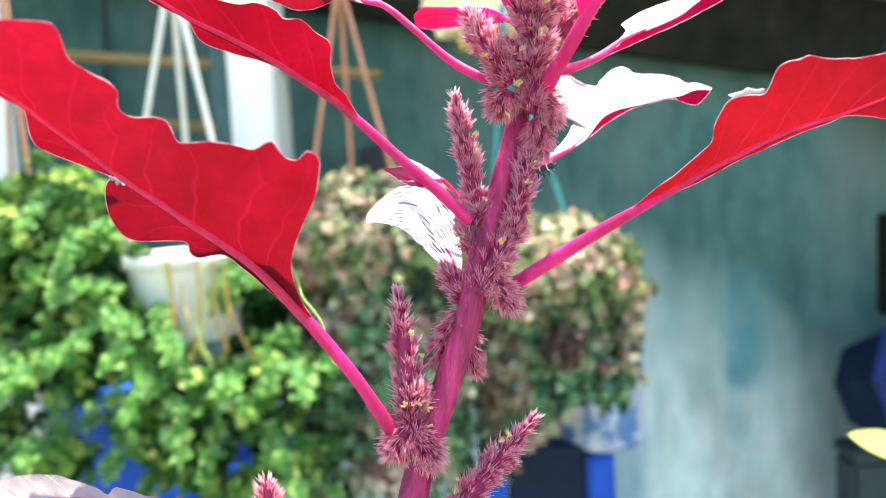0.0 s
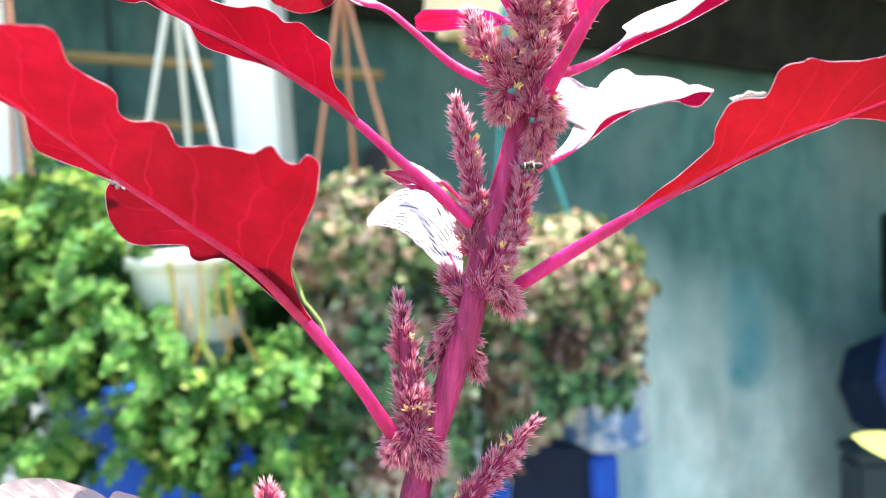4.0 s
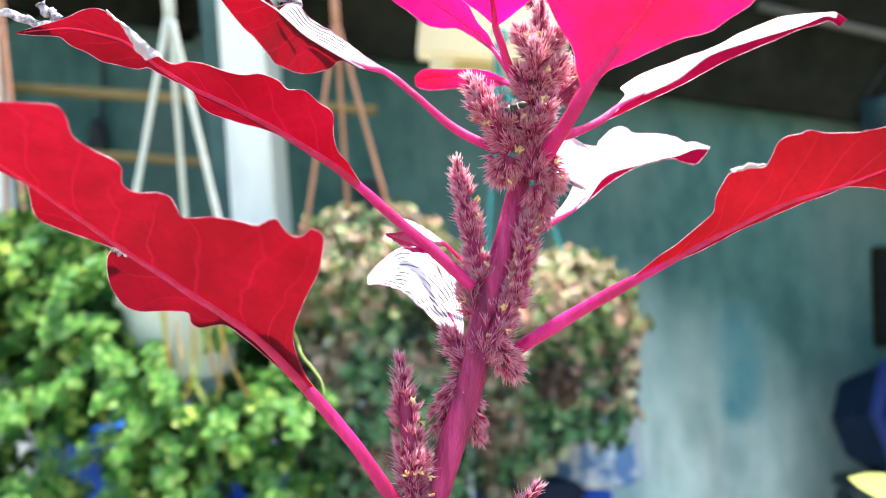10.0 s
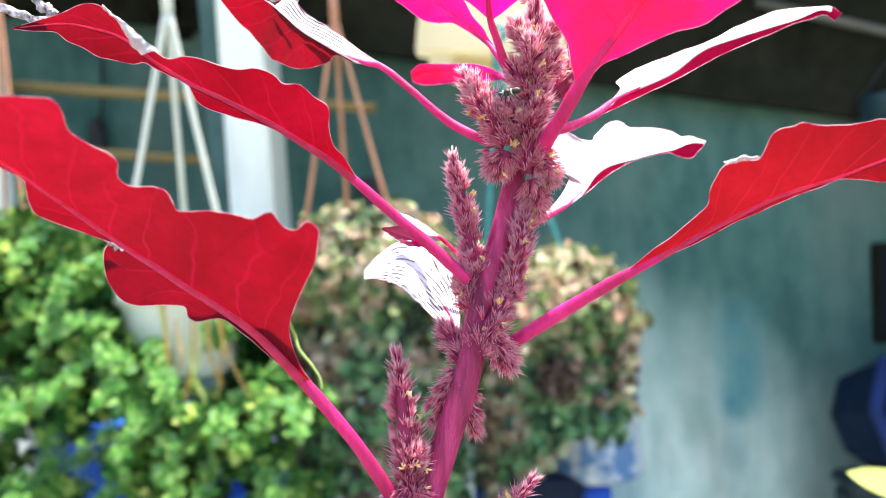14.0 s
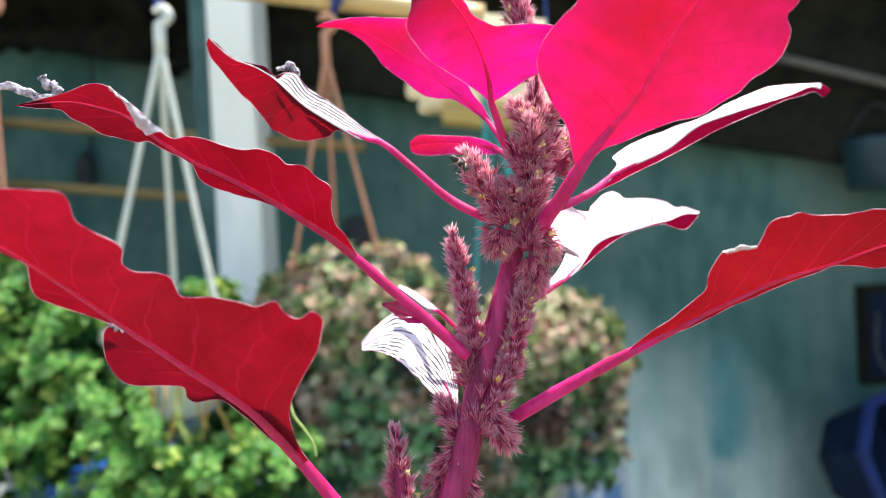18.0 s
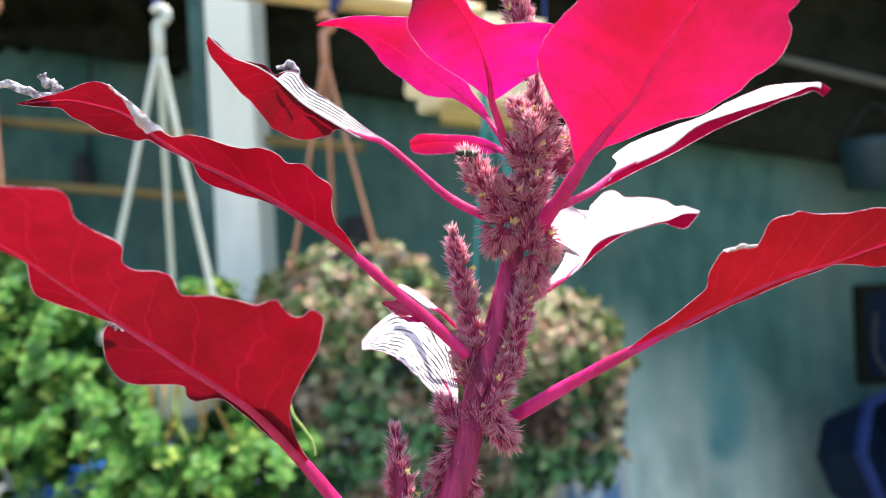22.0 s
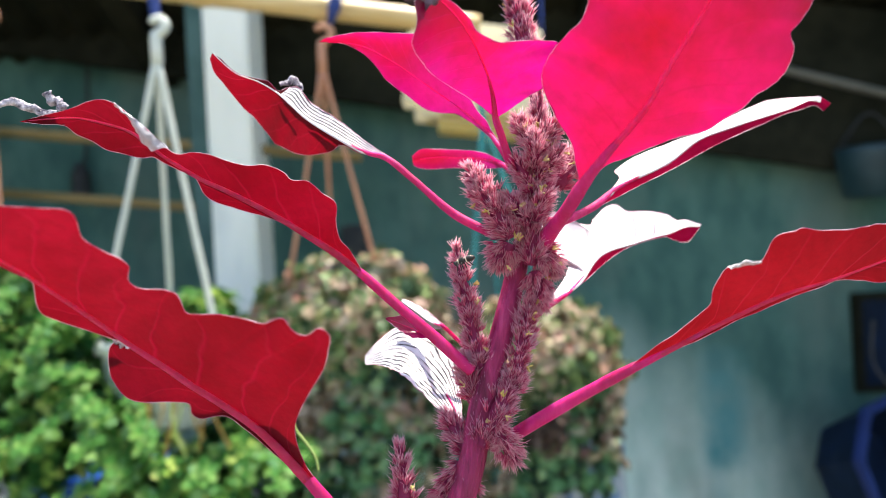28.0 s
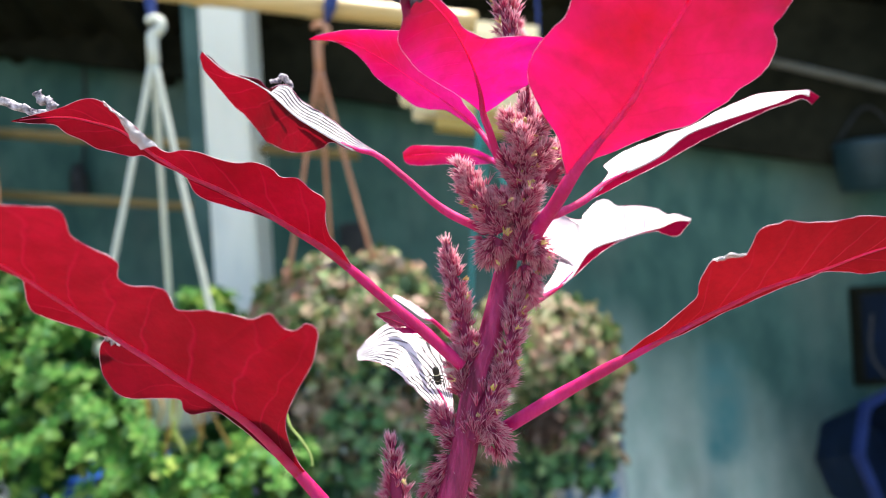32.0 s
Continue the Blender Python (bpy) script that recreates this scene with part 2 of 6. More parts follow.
RED_BLADE = blade_material("red_blade", (0.06, 0.004, 0.008), (0.195, 0.0015, 0.0070), (0.27, 0.0026, 0.016), (0.30, 0.006, 0.034), vein_wide=0.06, vein_show=0.32, lobes=0.5)
SCARLET_BLADE = blade_material("scarlet_blade", (0.07, 0.006, 0.008), (0.225, 0.0032, 0.0075), (0.29, 0.0052, 0.013), (0.30, 0.008, 0.034), vein_wide=0.06, vein_show=0.32, lobes=0.45)
SCARLET_BLADE.node_tree.nodes["Principled BSDF"].inputs["Specular IOR Level"].default_value = 0.1
RED_BLADE.node_tree.nodes["Principled BSDF"].inputs["Specular IOR Level"].default_value = 0.1
YOUNG_BLADE = blade_material("young_blade", (0.12, 0.008, 0.04), (0.46, 0.0012, 0.028), (0.66, 0.002, 0.24), (0.40, 0.002, 0.10), rim=(0.60, 0.001, 0.26), vein_show=0.5, ripe=1.1)
BROAD_BLADE = blade_material("broad_blade", (0.10, 0.006, 0.025), (0.40, 0.001, 0.016), (0.54, 0.002, 0.075), (0.32, 0.0015, 0.03), rim=(0.58, 0.001, 0.16), vein_show=0.55, vein_wide=0.07)
# sun glare on upper leaf faces is painted as a near-white skin colour
GLARE_BLADE = blade_material("glare_blade", (0.52, 0.44, 0.48), (0.60, 0.02, 0.06), (0.70, 0.03, 0.12), (0.05, 0.02, 0.03), 0.4, 0.12, 0.35, 0.9, 0.09)
WRINKLED_BLADE = blade_material("wrinkled_glare_blade", (0.58, 0.55, 0.57), (0.60, 0.02, 0.06), (0.70, 0.03, 0.12), (0.012, 0.006, 0.009), 0.4, 0.05, 0.6, 1.0, 0.24, 5.5, True)
FOLD_BLADE = blade_material("red_fold", (0.16, 0.003, 0.02), (0.50, 0.003, 0.045), (0.58, 0.005, 0.09), (0.46, 0.008, 0.08), 0.8, 0.55, 0.2)
FOLD_BLADE.node_tree.nodes["Principled BSDF"].inputs["Specular IOR Level"].default_value = 0.0
# grey-mauve skin stands in for sky sheen on the low leaf
MAUVE_BLADE = blade_material("mauve_blade", (0.22, 0.18, 0.18), (0.50, 0.05, 0.10), (0.55, 0.08, 0.14), (0.26, 0.18, 0.21), 0.45, 0.08, 0.5, 0.4)
for waxy_skin, gloss in ((RED_BLADE, 0.03), (GLARE_BLADE, 1.0), (WRINKLED_BLADE, 0.3)):
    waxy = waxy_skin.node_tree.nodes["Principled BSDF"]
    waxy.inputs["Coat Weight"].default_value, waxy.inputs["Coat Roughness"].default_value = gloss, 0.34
STALK = plain("petiole_skin", (0.53, 0.010, 0.14), (0.64, 0.024, 0.21), 300, 0.5, 0.6, 0.0005, (1, 1, 0.2), spots=(0.36, 0.008, 0.075), spot_scale=70, spot_low=0.42, spot_high=0.68)
MIDRIB = plain("midrib_skin", (0.40, 0.030, 0.075), (0.50, 0.045, 0.115), 260, 0.6, 0.3, 0.0004)
YOUNG_RIB = plain("young_midrib_skin", (0.66, 0.015, 0.10), (0.76, 0.03, 0.16), 260, 0.6, 0.3, 0.0004)
RIB_OF = {"young_blade": YOUNG_RIB, "broad_blade": YOUNG_RIB}
for rib in (MIDRIB, YOUNG_RIB):
    soft_rib = rib.node_tree.nodes["Principled BSDF"]
    soft_rib.inputs["Specular IOR Level"].default_value = 0.08
    soft_rib.inputs["Subsurface Weight"].default_value = 0.9
    soft_rib.inputs["Subsurface Radius"].default_value = (1.0, 0.15, 0.4)
    soft_rib.inputs["Subsurface Scale"].default_value = 0.0014
STEM = plain("stem_skin", (0.29, 0.013, 0.085), (0.52, 0.045, 0.165), 420, 0.45, 0.9, 0.0006, (1, 1, 0.05), spots=(0.14, 0.010, 0.04), spot_scale=110, spot_low=0.46, spot_high=0.62)
for soft_skin in (STALK, STEM):
    juicy = soft_skin.node_tree.nodes["Principled BSDF"]
    juicy.inputs["Specular IOR Level"].default_value = 0.3
    juicy.inputs["Subsurface Weight"].default_value = 0.85 if soft_skin is STALK else 0.4
    juicy.inputs["Subsurface Radius"].default_value = (1.0, 0.15, 0.4)
    juicy.inputs["Subsurface Scale"].default_value = 0.0018 if soft_skin is STALK else 0.0012
# midrib coloured pale to sit within the painted glare
GLARE_RIB = plain("glare_midrib", (0.70, 0.60, 0.66), (0.82, 0.76, 0.80), 300, 0.4)
# pale colour paints the sun on the hairs along leaf edges
MARGIN = plain("sunlit_margin", (0.78, 0.38, 0.50), (0.86, 0.58, 0.66), 300, 0.4, spots=(0.42, 0.03, 0.12), spot_scale=160, spot_low=0.42, spot_high=0.6)
BRISTLE = islands("flower_bristle", [(0.48, 0.026, 0.15), (0.78, 0.09, 0.29), (0.95, 0.26, 0.46), (0.99, 0.68, 0.75)], 0.35, 0.72, 0.6)


def pale_tips(m, tip):
    """Awns bleach towards their points."""
    n, l = m.node_tree.nodes, m.node_tree.links
    uv = n.new("ShaderNodeUVMap")
    sep = n.new("ShaderNodeSeparateXYZ")
    l.new(uv.outputs[0], sep.inputs[0])
    ramp = n.new("ShaderNodeMapRange")
    ramp.inputs[1].default_value, ramp.inputs[2].default_value = 0.5, 1.0
    l.new(sep.outputs[1], ramp.inputs[0])
    col = mixed(n, l, ramp.outputs[0], n["Color Ramp"].outputs[0], tip)
    l.new(col, n["Principled BSDF"].inputs["Base Color"])
    l.new(col, n["Translucent BSDF"].inputs[0])


pale_tips(BRISTLE, (0.99, 0.78, 0.82))
BUD = islands("flower_core", [(0.30, 0.022, 0.10), (0.42, 0.042, 0.15)], 0.6, 0.45)
ANTHER = islands("anther", [(0.70, 0.50, 0.14), (0.84, 0.72, 0.36)], 0.6, 0.2)
DRY = plain("dry_leaf", (0.03, 0.015, 0.03), (0.66, 0.60, 0.66), 520, 0.4, 0.6, 0.0006)
DARK_DRY = plain("dark_dry_leaf", (0.02, 0.008, 0.016), (0.16, 0.09, 0.14), 420, 0.35, 0.6, 0.0006)
def wall_paint():
    """Dull teal distemper over a whitewashed lower half, with a ragged, streaky border and blue-grey runs. The wide
    bowed fade also paints in the porch shade.
    """
    m, n, l, s = nodes_of("weathered_plaster")
    fine = noise_of(n, l, 16, stretch=(1, 1, 0.5))
    streak = noise_of(n, l, 5, stretch=(1, 1, 0.12))
    # upper tone is kept extra dark to hold the shade under the roof
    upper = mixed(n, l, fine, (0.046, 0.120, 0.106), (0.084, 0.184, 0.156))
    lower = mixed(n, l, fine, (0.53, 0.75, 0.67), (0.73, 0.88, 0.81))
    lower = mixed(n, l, noise_of(n, l, 4, low=0.50, high=0.72, stretch=(1, 1, 0.3)), lower, (0.30, 0.50, 0.54))
    co = n.new("ShaderNodeTexCoord")
    sep = n.new("ShaderNodeSeparateXYZ")
    l.new(co.outputs["Object"], sep.inputs[0])
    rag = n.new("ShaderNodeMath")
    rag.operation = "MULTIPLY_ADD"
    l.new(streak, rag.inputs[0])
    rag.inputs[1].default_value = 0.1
    # bowed shift: the painted shade reaches lower towards both ends of the wall
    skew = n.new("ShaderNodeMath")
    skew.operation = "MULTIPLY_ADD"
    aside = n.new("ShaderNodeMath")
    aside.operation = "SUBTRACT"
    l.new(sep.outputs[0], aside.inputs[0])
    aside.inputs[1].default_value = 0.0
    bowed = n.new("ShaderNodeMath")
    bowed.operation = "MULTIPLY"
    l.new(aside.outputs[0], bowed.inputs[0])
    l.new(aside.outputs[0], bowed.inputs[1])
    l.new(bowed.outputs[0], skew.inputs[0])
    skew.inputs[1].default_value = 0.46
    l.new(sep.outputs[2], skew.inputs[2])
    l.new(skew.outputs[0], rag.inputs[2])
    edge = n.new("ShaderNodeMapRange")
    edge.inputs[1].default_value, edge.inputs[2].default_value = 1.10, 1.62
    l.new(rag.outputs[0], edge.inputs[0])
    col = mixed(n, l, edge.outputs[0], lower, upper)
    col = mixed(n, l, noise_of(n, l, 3.4, low=0.46, high=0.85, stretch=(1, 1, 0.5)), col, (0.16, 0.21, 0.18))
    lo, hi = (0.667, 1.80, 1.03), (0.757, 1.80, 1.32)
    wet = None
    for axis_no, a, b in ((0, lo[0], hi[0]), (2, lo[2], hi[2])):
        for start, end in ((a - 0.025, a + 0.02), (b + 0.05, b - 0.04)):
            cut = n.new("ShaderNodeMapRange")
            cut.inputs[1].default_value, cut.inputs[2].default_value = start, end
            l.new(sep.outputs[axis_no], cut.inputs[0])
            if wet is None:
                wet = cut.outputs[0]
            else:
                both = n.new("ShaderNodeMath")
                both.operation = "MULTIPLY"
                l.new(wet, both.inputs[0])
                l.new(cut.outputs[0], both.inputs[1])
                wet = both.outputs[0]
    damp = n.new("ShaderNodeMath")
    damp.operation = "MULTIPLY"
    l.new(wet, damp.inputs[0])
    l.new(noise_of(n, l, 7, low=0.2, high=0.6), damp.inputs[1])
    col = mixed(n, l, damp.outputs[0], col, mixed(n, l, streak, (0.05, 0.23, 0.25), (0.10, 0.32, 0.34)))
    l.new(col, s.inputs["Base Color"])
    s.inputs["Roughness"].default_value = 0.9
    bumped(n, l, s, fine, 0.3, 0.004)
    return m


WALL = wall_paint()
WALL.node_tree.nodes["Principled BSDF"].inputs["Specular IOR Level"].default_value = 0.15
WHITEWASH = plain("whitewash", (0.84, 0.86, 0.75), (0.90, 0.91, 0.82), 14, 0.85, 0.2, 0.003, (1, 1, 0.3), spots=(0.48, 0.56, 0.58), spot_scale=3)
PILLAR_SIDE = plain("grey_green_side", (0.05, 0.105, 0.098), (0.08, 0.15, 0.14), 12, 0.8)
# near-black colour carries the shade under the porch roof
ROOFING = plain("shaded_sheet", (0.010, 0.011, 0.0065), (0.024, 0.024, 0.015), 12, 0.85, 0.3, 0.004)
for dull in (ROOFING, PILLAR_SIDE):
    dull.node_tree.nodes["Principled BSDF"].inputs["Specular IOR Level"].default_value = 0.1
YELLOWED = islands("yellowed_plastic", [(0.78, 0.66, 0.26), (0.80, 0.68, 0.30)], 0.5, 0.5)
DUSTY = plain("dusty_batten", (0.09, 0.09, 0.07), (0.15, 0.145, 0.12), 30, 0.85, stretch=(0.2, 1, 1))
DEEP_TEAL = plain("deep_teal_plastic", (0.006, 0.022, 0.028), (0.012, 0.034, 0.04), 20, 0.6, 0.1)
RIM_BLUE = plain("worn_blue_plastic", (0.005, 0.018, 0.10), (0.009, 0.03, 0.15), 20, 0.6, 0.1)
DULL_BLUE = plain("faded_blue_plastic", (0.010, 0.036, 0.048), (0.018, 0.055, 0.07), 20, 0.5, 0.1)
TIMBER = plain("old_timber", (0.20, 0.14, 0.045), (0.30, 0.21, 0.08), 40, 0.75, 0.4, 0.002, (0.1, 1, 1))
BAMBOO = plain("bamboo", (0.62, 0.42, 0.16), (0.72, 0.54, 0.27), 60, 0.4, 0.2, 0.001, (0.1, 1, 1), spots=(0.45, 0.32, 0.14), spot_scale=9)
MOTTLED_PAINT = plain("mottled_paint", (0.38, 0.44, 0.47), (0.50, 0.55, 0.56), 25, 0.7, spots=(0.08, 0.18, 0.34), spot_scale=13, spot_low=0.47, spot_high=0.54)
CREAM = islands("cream_plastic", [(0.88, 0.84, 0.66), (0.91, 0.87, 0.72)], 0.5, 0.6)
WHITE_PLASTIC = plain("white_plastic", (0.60, 0.64, 0.55), (0.70, 0.73, 0.64), 30, 0.35, 0.1)
BROWN_PLASTIC = plain("terracotta_plastic", (0.46, 0.20, 0.11), (0.54, 0.27, 0.16), 50, 0.4, 0.1)
TEAL_PLASTIC = plain("teal_plastic", (0.03, 0.28, 0.28), (0.05, 0.36, 0.35), 50, 0.4, 0.1)
BLUE_PLASTIC = plain("blue_plastic", (0.002, 0.055, 0.36), (0.004, 0.085, 0.48), 20, 0.5, 0.1, spots=(0.02, 0.11, 0.38), spot_scale=8)
NAVY = plain("navy_plastic", (0.0015, 0.008, 0.022), (0.003, 0.014, 0.045), 20, 0.65, 0.1, spots=(0.03, 0.04, 0.05), spot_scale=14, spot_low=0.62, spot_high=0.72)
DARK = plain("dark_metal", (0.03, 0.035, 0.04), (0.06, 0.06, 0.06), 20, 0.6, 0.2)
for dull in (DARK, NAVY, BLUE_PLASTIC):
    dull.node_tree.nodes["Principled BSDF"].inputs["Specular IOR Level"].default_value = 0.2
TIE = plain("blue_string", (0.01, 0.03, 0.16), (0.03, 0.07, 0.28), 200, 0.7, 0.4)
GROUND = plain("swept_earth", (0.15, 0.13, 0.10), (0.22, 0.20, 0.16), 8, 0.9, 0.3, 0.004, spots=(0.11, 0.12, 0.07), spot_scale=1.3)
SOIL = plain("dark_soil", (0.05, 0.035, 0.025), (0.10, 0.07, 0.05), 60, 0.95, 0.8, 0.006)
GREEN_LEAF = islands("fresh_green_leaf", [(0.016, 0.08, 0.020), (0.045, 0.16, 0.035), (0.12, 0.29, 0.06), (0.33, 0.50, 0.10), (0.60, 0.70, 0.22)], 0.5, 0.4, 0.12)
# dark leaf tones put the shade of the gaps into colour
INNER_SHADE_LEAF = islands("inner_shade_leaf", [(0.012, 0.055, 0.018), (0.025, 0.10, 0.028), (0.05, 0.16, 0.04)], 0.5, 0.3, 0.12)
DRY_TWIG = islands("dry_brown_leaf", [(0.04, 0.025, 0.02), (0.10, 0.06, 0.045), (0.17, 0.12, 0.09)], 0.8, 0.15)
MOTTLED_LEAF = islands("mottled_leaf", [(0.034, 0.057, 0.023), (0.115, 0.207, 0.069), (0.345, 0.391, 0.161), (0.43, 0.34, 0.215), (0.37, 0.165, 0.12), (0.60, 0.45, 0.33), (0.24, 0.10, 0.07), (0.60, 0.50, 0.36), (0.38, 0.36, 0.18)], 0.5, 0.25, patches=((0.02, 0.06, 0.02), (0.20, 0.30, 0.10)), patch_low=0.47)
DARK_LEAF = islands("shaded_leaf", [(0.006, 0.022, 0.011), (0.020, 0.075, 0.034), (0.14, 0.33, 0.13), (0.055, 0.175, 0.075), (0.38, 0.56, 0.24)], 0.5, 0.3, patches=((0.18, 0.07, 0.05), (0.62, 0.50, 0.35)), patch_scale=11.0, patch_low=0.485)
SHOOT = plain("shoot_skin", (0.34, 0.44, 0.10), (0.46, 0.52, 0.16), 80, 0.6)
OLIVE_SHOOT = plain("olive_shoot_skin", (0.15, 0.22, 0.05), (0.23, 0.31, 0.08), 120, 0.7)
SHOOT_LEAF = islands("young_green_leaf", [(0.045, 0.17, 0.035), (0.10, 0.29, 0.065), (0.18, 0.39, 0.10), (0.33, 0.51, 0.145), (0.145, 0.34, 0.155)], 0.5, 0.45, 0.12)
RUNNER = plain("dry_runner", (0.38, 0.20, 0.04), (0.52, 0.36, 0.10), 80, 0.7)
LIME_LEAF = islands("lime_leaf", [(0.62, 0.70, 0.14), (0.75, 0.80, 0.25)], 0.4, 0.4)
INSECT = plain("bee_body", (0.008, 0.007, 0.006), (0.02, 0.017, 0.014), 900, 0.5)
PALE_HAIR = plain("bee_hair", (0.55, 0.48, 0.34), (0.70, 0.62, 0.48), 900, 0.8)
WING, wnod, wlnk, wbs = nodes_of("bee_wing")
wbs.inputs["Base Color"].default_value = (0.85, 0.82, 0.80, 1)
wbs.inputs["Roughness"].default_value = 0.25
wbs.inputs["Alpha"].default_value = 0.22

# ---- the place ----
ground = part("ground", box(-400, 400, -400, 400, -0.2, 0.0), GROUND)
tagged(ground, "swept earth yard with mossy patches", "ground", kind="structure")
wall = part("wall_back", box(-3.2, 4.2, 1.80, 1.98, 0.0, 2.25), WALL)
tagged(wall, "weathered teal and white plaster house wall", "wall", kind="structure")
# unseen side walls, added to keep sky light off the back wall
unseen_wall_left = part("unseen_wall_left", box(-1.95, -1.8, 0.9, 1.80, 0.0, 2.45), WALL)
tagged(unseen_wall_left, "unseen teal plaster side wall added to shade the porch", "wall", kind="structure")
unseen_wall_right = part("unseen_wall_right", box(1.42, 1.56, 0.95, 1.80, 0.0, 2.45), WALL)
tagged(unseen_wall_right, "unseen teal plaster side wall added to shade the porch", "wall", kind="structure")


def roof():
    """Corrugated lean-to roof that falls towards the wall, on rafters."""
    xs = np.linspace(-3.4, 4.4, 420)
    rows = [(1.42, 2.34), (1.98, 2.14)]
    verts, faces = [], []
    for lift in (0.0, 0.006):
        for y, zz in rows:
            verts += [(x, y, zz + lift + 0.012 * math.sin(x * 2 * math.pi / 0.076)) for x in xs]
    n = len(xs)
    for a in (0, 2):
        faces += [(a * n + i, a * n + i + 1, (a + 1) * n + i + 1, (a + 1) * n + i) for i in range(n - 1)]
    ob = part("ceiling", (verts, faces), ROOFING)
    tagged(ob, "corrugated sheet roof of the porch, darkened for shade, seen from below", "ceiling", kind="structure")


roof()
# board added over the wall top in place of the dark under the roof
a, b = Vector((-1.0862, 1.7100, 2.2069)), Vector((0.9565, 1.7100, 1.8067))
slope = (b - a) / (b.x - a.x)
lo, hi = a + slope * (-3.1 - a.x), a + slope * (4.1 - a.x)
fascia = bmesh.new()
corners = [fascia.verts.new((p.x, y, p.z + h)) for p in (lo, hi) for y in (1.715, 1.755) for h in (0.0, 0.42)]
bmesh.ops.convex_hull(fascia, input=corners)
tagged(part("fascia", fascia, ROOFING, smooth=False), "near-black board added to stand for shade at the wall top", "board", kind="structure")
p, q = Vector((0.7384, 1.6600, 2.0817)), Vector((1.2163, 1.6600, 1.9403))
tagged(part("batten", tube([p, (p + q) / 2, q], [0.011, 0.011], 8, 6), DUSTY), "grey batten nailed across the near-black board", "batten", kind="structure")
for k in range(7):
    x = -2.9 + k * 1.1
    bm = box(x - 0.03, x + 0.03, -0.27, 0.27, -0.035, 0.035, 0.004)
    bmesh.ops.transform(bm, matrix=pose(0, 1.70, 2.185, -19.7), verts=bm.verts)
    tagged(part("rafter", bm, ROOFING), "old timber rafter under the porch roof, darkened for shade", "rafter", "rafters", "structure")


def pillar():
    a, b = Vector((-0.4840, 1.4000, 1.9636)), Vector((-0.3900, 1.4000, 1.9567))
    side = Vector((-0.5611, 1.5300, 1.9909))
    x0, x1 = a.x, b.x
    ob = part("pillar", box(x0, x1, a.y, a.y + 0.16, 0.0, 2.26, 0.006), WHITEWASH)
    tagged(ob, "whitewashed masonry porch pillar with chalky stains", "pillar", kind="structure")
    # side strip is a darker grey-green than the pillar's front
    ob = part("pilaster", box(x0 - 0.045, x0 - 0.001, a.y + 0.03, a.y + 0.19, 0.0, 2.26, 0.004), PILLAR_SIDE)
    tagged(ob, "dark grey-green side of the porch pillar", "pilaster", kind="structure")


pillar()
a = Vector((-0.9485, 1.3835, 1.7637))
ob = part("post", box(a.x - 0.14, a.x, a.y, a.y + 0.03, 0.0, 2.30, 0.004), WHITEWASH)
tagged(ob, "whitewashed flat porch post with chalky stains", "post", kind="structure")


def bamboo_pole(name, a, b, radius, label, joints=5):
    a, b = Vector(a), Vector(b)
    way = b - a
    ob = thing(name, a, label, "pole")
    n = 60
    radii = [radius * (1 + 0.16 * max(0.0, 1 - abs(((k / n * joints) % 1) - 0.5) * 24)) for k in range(n)]
    part("culm", tube([a, a + way / 2, b], radii, n, 16), TIMBER if radius < 0.015 else BAMBOO, ob)
    return ob


pole = bamboo_pole("bamboo_pole", (-1.0543, 1.0000, 2.1924), (0.0824, 1.1008, 2.0300), 0.019, "pale yellow bamboo pole that carries the hanging pots", 6)
tie = tube([(-0.1517, 1.0500, 2.0883), (-0.1575, 1.0480, 2.0617), (-0.1671, 1.0600, 2.0377)], [0.009, 0.012, 0.006], 12, 8)
part("tie", tie, TIE, pole, "dark blue string tied round the pole")
tie = tube([(-0.4376, 1.0100, 2.1187), (-0.4395, 1.0050, 2.0809), (-0.4365, 1.0000, 2.0341)], [0.008, 0.010, 0.006], 12, 8)
part("tie", tie, TIE, pole, "dark blue string tied round the pole")
bamboo_pole("bamboo_rail", (-1.4893, 1.4801, 2.0244), (-0.1709, 1.5000, 1.8662), 0.012, "thin ochre bamboo rail along the porch wall", 7)
bamboo_pole("bamboo_rail", (-1.5491, 1.5401, 1.8991), (-0.5485, 1.5400, 1.7739), 0.011, "thin ochre bamboo rail along the porch wall", 7)


def hook_curve(top, size):
    t = Vector(top)
    pts = [(0, 0, -0.75), (0, 0, -0.35), (0.02, 0, -0.1), (0.22, 0, 0.02), (0.34, 0, 0.2), (0.28, 0, 0.40), (0.05, 0, 0.48), (-0.16, 0, 0.36)]
    return [tuple(t + Vector(p) * size) for p in pts]


